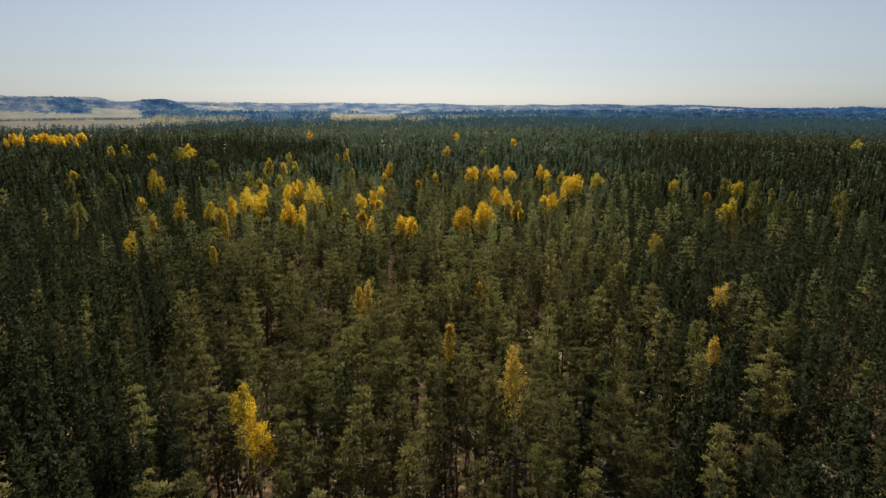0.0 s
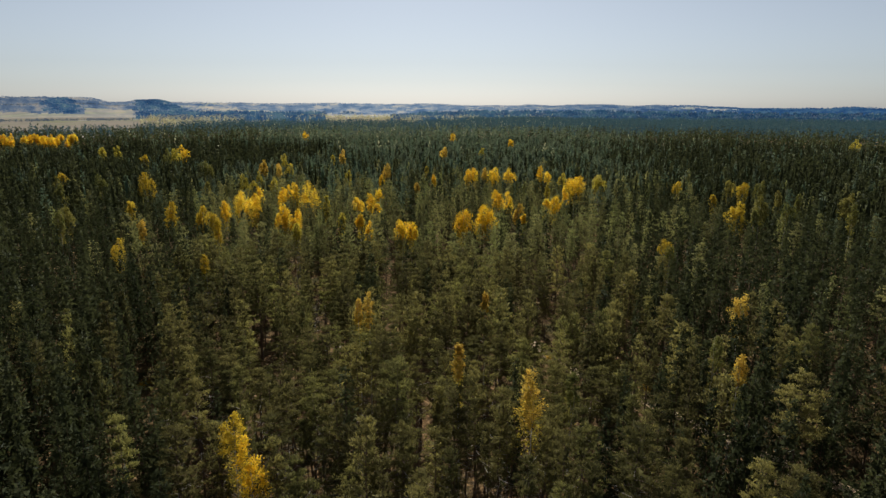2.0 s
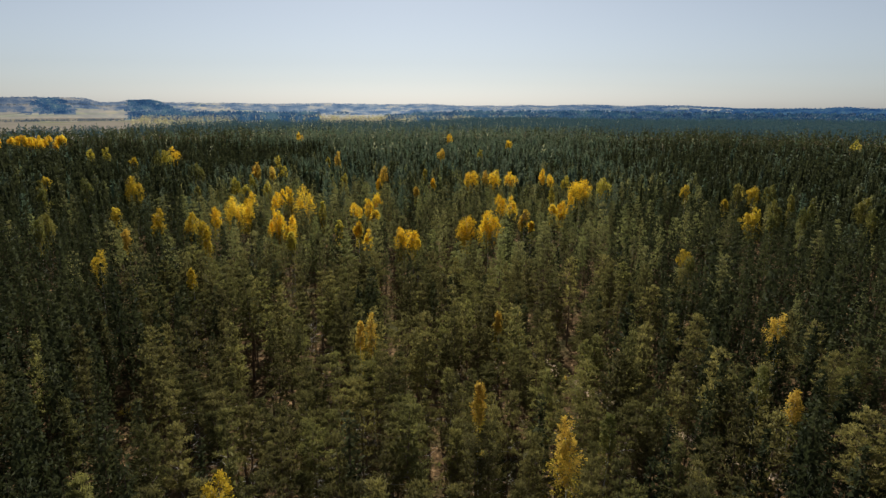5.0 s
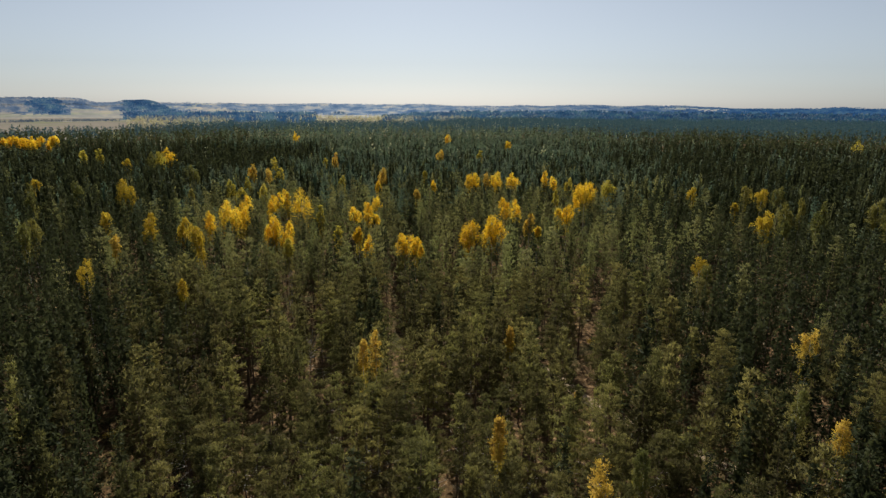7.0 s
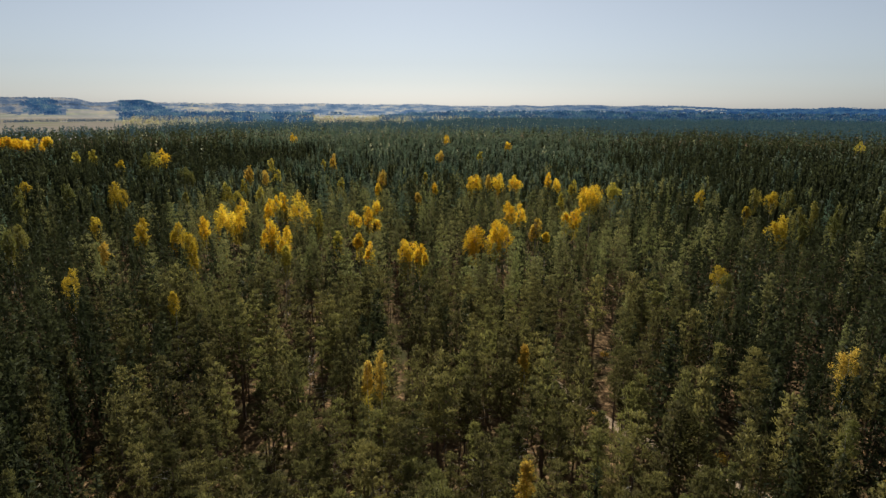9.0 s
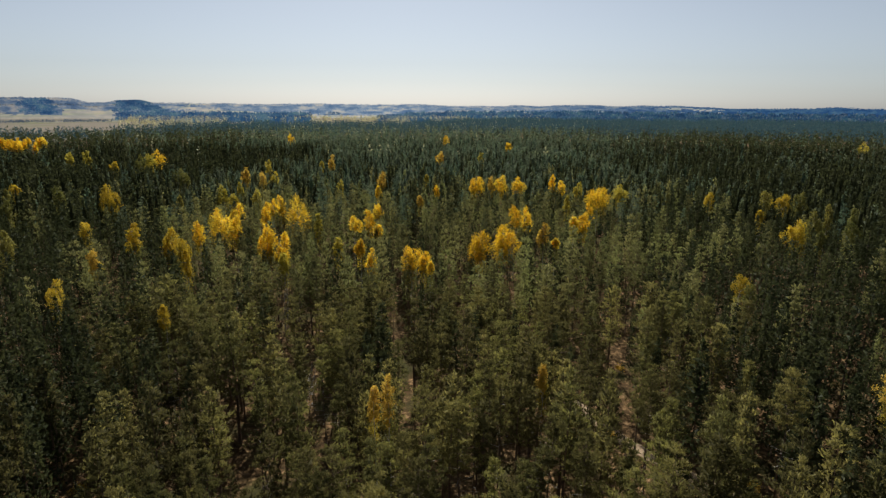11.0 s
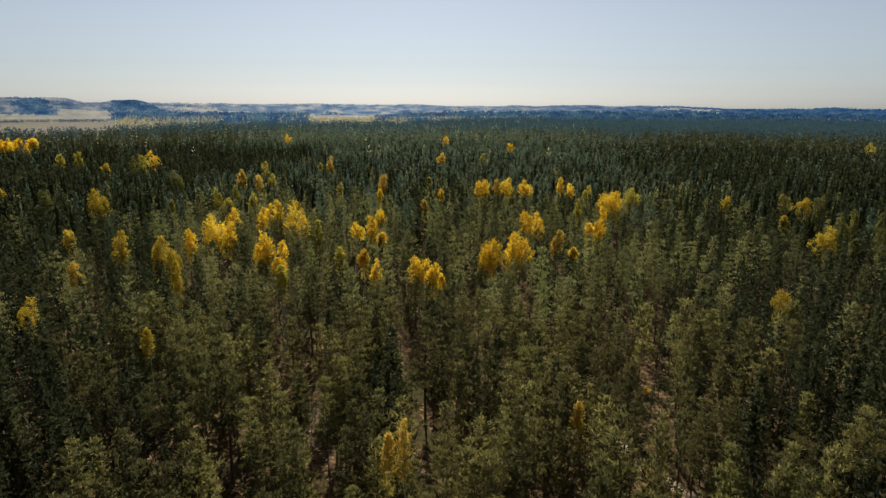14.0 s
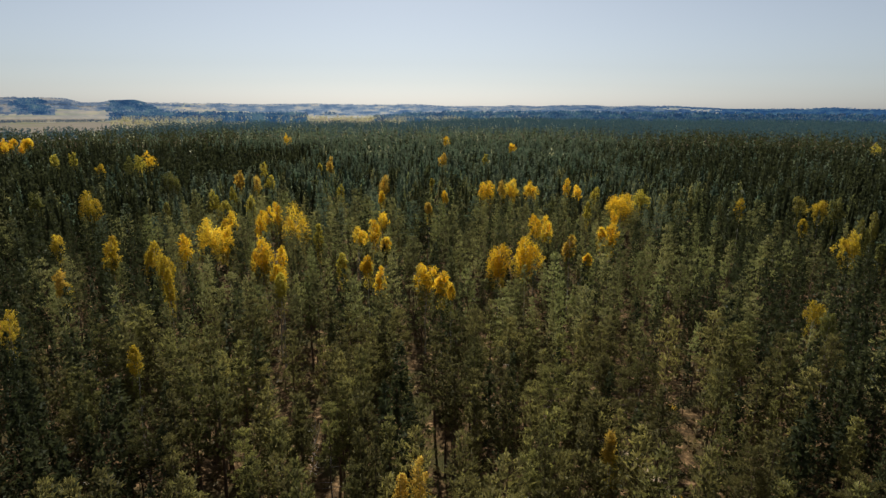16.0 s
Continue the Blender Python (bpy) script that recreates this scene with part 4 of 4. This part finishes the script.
turning = turning[(turn_r < forest_edge(turn_a)) & (waves(turning[:, 0], turning[:, 1], 160, 19) > -0.1)]
crowd("pale_birches_far", turning, turn_rng.uniform(0.98, 1.12, len(turning)), [far_pine(560 + k, 20, 1.5, 0.7) for k in range(6)],
      [BIRCHBARK, PALE], "pale and yellowing birches scattered in the far forest", turn_rng, (0.8, 1.3))


# ---- a dead pine ----
def dead_pine(x, y, tall):
    """A bare pine: grey stem, forked at the top, with crooked dead limbs."""
    rng = np.random.default_rng(66)
    root = new("dead_pine")
    part("trunk", mesh_of("dead_trunk", *trunk_mesh(rng, tall * 0.86, 0.17, (0.2, 0.1), 7, 6), [BARK]), root, "dark dead pine stem")
    limb = [tube([(0, 0, tall * f), (0.5 * k, 0.2, tall * (f + 0.09)), (1.0 * k, 0.3 * k, tall * (f + 0.20)), (1.1 * k, 0.5 * k, tall * (f + 0.30))], (0.09, 0.07, 0.05, 0.015), 4)
            for k, f in ((1.0, 0.70), (-1.1, 0.72), (0.5, 0.78))]
    for _ in range(34):
        z, a, ln = rng.uniform(0.4, 0.95) * tall, rng.uniform(0, 6.28), rng.uniform(0.7, 2.4)
        b = np.array([rng.normal(0, 0.15), rng.normal(0, 0.15), z])
        mid = b + np.array([np.cos(a), np.sin(a), rng.uniform(-0.1, 0.6)]) * ln * 0.5
        limb.append(tube([b, mid, mid + np.array([np.cos(a + 0.5), np.sin(a + 0.5), rng.uniform(0.0, 0.9)]) * ln * 0.5], (0.045, 0.032, 0.010), 3))
    for k, piece in enumerate(limb):
        part("limb", mesh_of("dead_limb", *piece, [DEADWOOD]), root, "bare grey dead limb" if k == 0 else "")
    root.matrix_basis = pose(x, y, float(land(x, y)), 0, 2, 20)
    return tagged(root, "bare grey dead pine with crooked limbs, forest floor", "tree")


dead_pine(-24.5, 117.2, 11.8)


# ---- undergrowth ----
def undergrowth():
    """Low bilberry and juniper tufts over the litter."""
    rng = np.random.default_rng(93)
    p, _ = stand(3.0, 1.5, 20, 170, 94)
    p = p[waves(p[:, 0], p[:, 1], 14, 95) > -0.6]
    vs = []
    for (x, y), g in zip(p, land(p[:, 0], p[:, 1])):
        n = 9
        c = np.stack([rng.normal(x, 0.45, n), rng.normal(y, 0.45, n), g + rng.uniform(0.1, 0.8, n)], 1)
        vs.append(loose_blades(rng, c, 0.9, 0.28, 0.5))
    return tagged(new("undergrowth", mesh_of("undergrowth", *joined(vs), [HEATHER])), "low brown-green heather and bilberry on the forest floor", "shrubs", kind="stuff")


undergrowth()


# ---- birches ----
def birch_lobes(rng, count, low, high, half, peak=0.42, sharp=2.0):
    """Hearts and outward ways of leaf clumps through an uneven rounded crown, widest at peak."""
    k = np.arange(count)
    t = ((k + rng.random(count)) / count) ** 0.85
    r = np.where(t < peak, 0.55 + 0.45 * t / peak, np.sqrt(np.clip(1 - ((t - peak) / (1 - peak)) ** sharp, 0.015, 1)))
    a = k * 2.4 + rng.normal(0, 0.5, count)
    bulge = rng.uniform(0.65, 1.2, 6)[((a % 6.283) / 1.0473).astype(int) % 6]
    q = half * r * bulge * rng.uniform(0.25, 1.0, count) ** 0.6
    h = np.stack([q * np.cos(a), q * np.sin(a), low + (high - low) * t], 1)
    o = unit(np.stack([np.cos(a) * q / half, np.sin(a) * q / half, 0.25 + 0.9 * np.clip(t - peak, 0, 1)], 1))
    return h, o


def birch_tree(x, y, top, wide, deep, seed, material, label):
    rng = np.random.default_rng(seed)
    near = y < 150
    lobes, per, length, width = (54, 60, 0.22, 0.070) if near else (60, 36, 0.36, 0.135) if y < 330 else (30, 12, 0.9, 0.4)
    half = max(0.6, wide * (0.55 if y < 150 else 0.61))
    split = top - min(11.0, max(2.2, deep))
    lobes = int(lobes * min(1.6, max(0.5, wide * deep / 26)))
    root = new("birch_tree")
    wood = [trunk_mesh(rng, top * 0.97, 0.14, rng.normal(0, 0.2, 2), 6 if y < 330 else 4, 5)]
    if y < 330:
        for _ in range(12):
            z, a = rng.uniform(0.5, 0.9) * top, rng.uniform(0, 6.28)
            ln = half * 0.85 * (1.35 - z / top)
            b = np.array([0, 0, z])
            wood.append(tube([b, b + np.array([np.cos(a) * ln, np.sin(a) * ln, 1.5 * ln])], (0.035, 0.008), 3))
    part("trunk", mesh_of("birch_trunk", *joined(wood), [BIRCHBARK]), root, "white birch stem with fine limbs")
    hearts, outs = [], []
    leaders = 1 if wide < 2.2 else 2 if wide < 4.2 else 3
    swing, blunt = rng.uniform(0, 6.28), rng.uniform(1.1, 1.2 if near else 2.0)
    for k in range(leaders):
        off = np.array([math.cos(swing + 2.2 * k), math.sin(swing + 2.2 * k), 0.0]) * half * (0.0 if leaders == 1 else 0.25 if k == 0 else 0.5)
        drop = rng.uniform(0.12, 0.42) * (top - split) if k else 0.0
        h, o = birch_lobes(rng, lobes // leaders, split - 0.4 * drop - 0.6, top - 0.35 - drop, half * (0.85 if near else 0.95) * (1.0, 0.80, 0.68)[leaders - 1], 0.34, blunt)
        hearts.append(h + off)
        outs.append(o)
    part("crown", mesh_of("birch_crown", *clumps_of(rng, np.concatenate(hearts), np.concatenate(outs), per, 0.21 * half + 0.24, length, width, 1.25, -0.15, 0.3, 0.75, 0.7), [material]), root)
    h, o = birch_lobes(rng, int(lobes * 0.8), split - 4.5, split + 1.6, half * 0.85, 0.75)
    part("lower_crown", mesh_of("birch_lower_crown", *clumps_of(rng, h, o, per // 2, 0.3 * half + 0.3, length, width, 1.3, -0.15, 0.3, 0.75, 0.8), [GREENISH if seed % 3 == 0 or material == GREENISH else DULL_GOLD]), root, "thin duller lower leaves")
    root.matrix_basis = pose(x, y, float(land(x, y)), 0, 0, rng.uniform(0, 360))
    return tagged(root, label, "tree", group="autumn birches")


def on_darkened_flank(x, y):
    """Towards the two sides, where darker leaf colours imitate the view's dimmed edges."""
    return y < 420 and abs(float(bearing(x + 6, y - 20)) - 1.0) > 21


for k, (x, y, top, wide, deep) in enumerate(BIRCHES_GOLD):
    if on_darkened_flank(x, y):
        birch_tree(x, y, top, wide, deep, 700 + k, EDGE_DARKENED_GOLD, "yellow autumn birch among dark spruces, leaves darkened for the view edge")
    else:
        birch_tree(x, y, top, wide, deep, 700 + k, GOLD, "broad golden-yellow autumn birch among dark pines" if wide > 4.5 else "slender golden-yellow autumn birch among dark pines")
for k, (x, y, top, wide, deep) in enumerate(BIRCH_AMBER_A):
    birch_tree(x, y, top, wide, deep, 820 + k, AMBER, "thin amber-yellow birch past its peak, among dark pines")
for k, (x, y, top, wide, deep) in enumerate(BIRCHES_TURNING):
    # Green leaves replace yellow-green ones here, to imitate the darkened edge.
    if on_darkened_flank(x, y):
        birch_tree(x, y, top, wide, deep, 900 + k, GREENISH, "yellow-green birch among spruces, leaves darkened to dull green for the view edge")
    else:
        birch_tree(x, y, top, wide, deep, 900 + k, OLIVE, "yellow-green birch just turning, among dark pines")


def sapling(x, y, seed, tall):
    """A young birch or rowan bush in an opening."""
    rng = np.random.default_rng(seed)
    root = new("birch_sapling")
    stems = [tube([(0, 0, -0.05), (rng.normal(0, 0.3), rng.normal(0, 0.3), tall * rng.uniform(0.7, 0.95))], (0.035, 0.008), 4) for _ in range(3)]
    part("stem", mesh_of("sapling_stem", *joined(stems), [BIRCHBARK]), root)
    c = rng.normal(0, 1, (170, 3)) * np.array([0.36, 0.36, 0.2]) * tall * 0.6 + np.array([0, 0, tall * 0.62])
    part("crown", mesh_of("sapling_crown", *clumps_of(rng, c, unit(c), 2, 0.2, 0.26, 0.10), [AMBER]), root)
    root.matrix_basis = pose(x, y, float(land(x, y)), 0, 0, rng.uniform(0, 360))
    return tagged(root, "small amber birch sapling on the open forest floor", "sapling", group="autumn saplings")


for k, (x, y, r) in enumerate(OPENINGS[::3]):
    sapling(x + (k % 2 - 0.5) * r * 0.9, y + 0.8, 1200 + k, 1.5 + 0.25 * k)


# ---- open land, woods and hills far off ----
def far_woods(name, seed, count, near, far, chance, material, label, span=(-45, 45), size=(0.38, 0.66), wide=(2.6, 4.6), models=None):
    """Trees far off, standing where chance(x, y, r, a) is above zero."""
    rng = np.random.default_rng(seed)
    a = rng.uniform(*span, count)
    r = np.sqrt(rng.uniform(near ** 2, far ** 2, count))
    x, y = r * np.sin(np.radians(a)), r * np.cos(np.radians(a))
    p = np.stack([x, y], 1)[(chance(x, y, r, a) > 0) & (r > forest_edge(a) + 20)]
    return crowd(name, p, rng.uniform(*size, len(p)), models or [tiny_tree(seed + k) for k in range(12)], [BARK, material], label, rng, wide)


far_woods("backdrop_hill_woods", 41, 8000, 2850, 4800, hill_cover, HILL_WOOD, "woods on the distant low hills under painted blue haze", size=(0.22, 0.36), wide=(4.5, 7.5))
far_woods("backdrop_copse", 51, 6000, 2280, 4700, copse_cover, NEAR_WOOD, "dark copse beyond the fields, blue with painted haze", (-28, -19), (0.3, 0.6), (2.2, 4.0))
far_woods("backdrop_slope_woods", 53, 3000, 2900, 4300, slope_cover, NEAR_WOOD, "dark wood on the slope of the hills, blue with painted haze", (-33.4, -29), (0.3, 0.5), (2.6, 4.4))
far_woods("backdrop_woods", 55, 4200, 1750, 3000, strip_cover, NEAR_WOOD, "dark woods beyond the forest, blue with painted haze", (-24, 3), (0.5, 0.85), (1.5, 2.6))
far_woods("backdrop_broad_woods", 57, 5200, 1640, 3200, broad_cover, NEAR_WOOD, "broad dark forest running to the hills, blue with painted haze", (3, 45), (0.6, 0.95), (1.6, 3.0))
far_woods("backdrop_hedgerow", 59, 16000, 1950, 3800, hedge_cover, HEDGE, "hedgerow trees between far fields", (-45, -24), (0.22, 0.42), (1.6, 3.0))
far_woods("backdrop_pale_trees", 61, 4600, 1200, 2300, pale_cover, FAR_PALE, "pale bare and yellowing trees by far fields", (-27, 12), (0.6, 1.0), (1.1, 1.8), [far_pine(580 + k, 11, 2.6, 1.2) for k in range(8)])
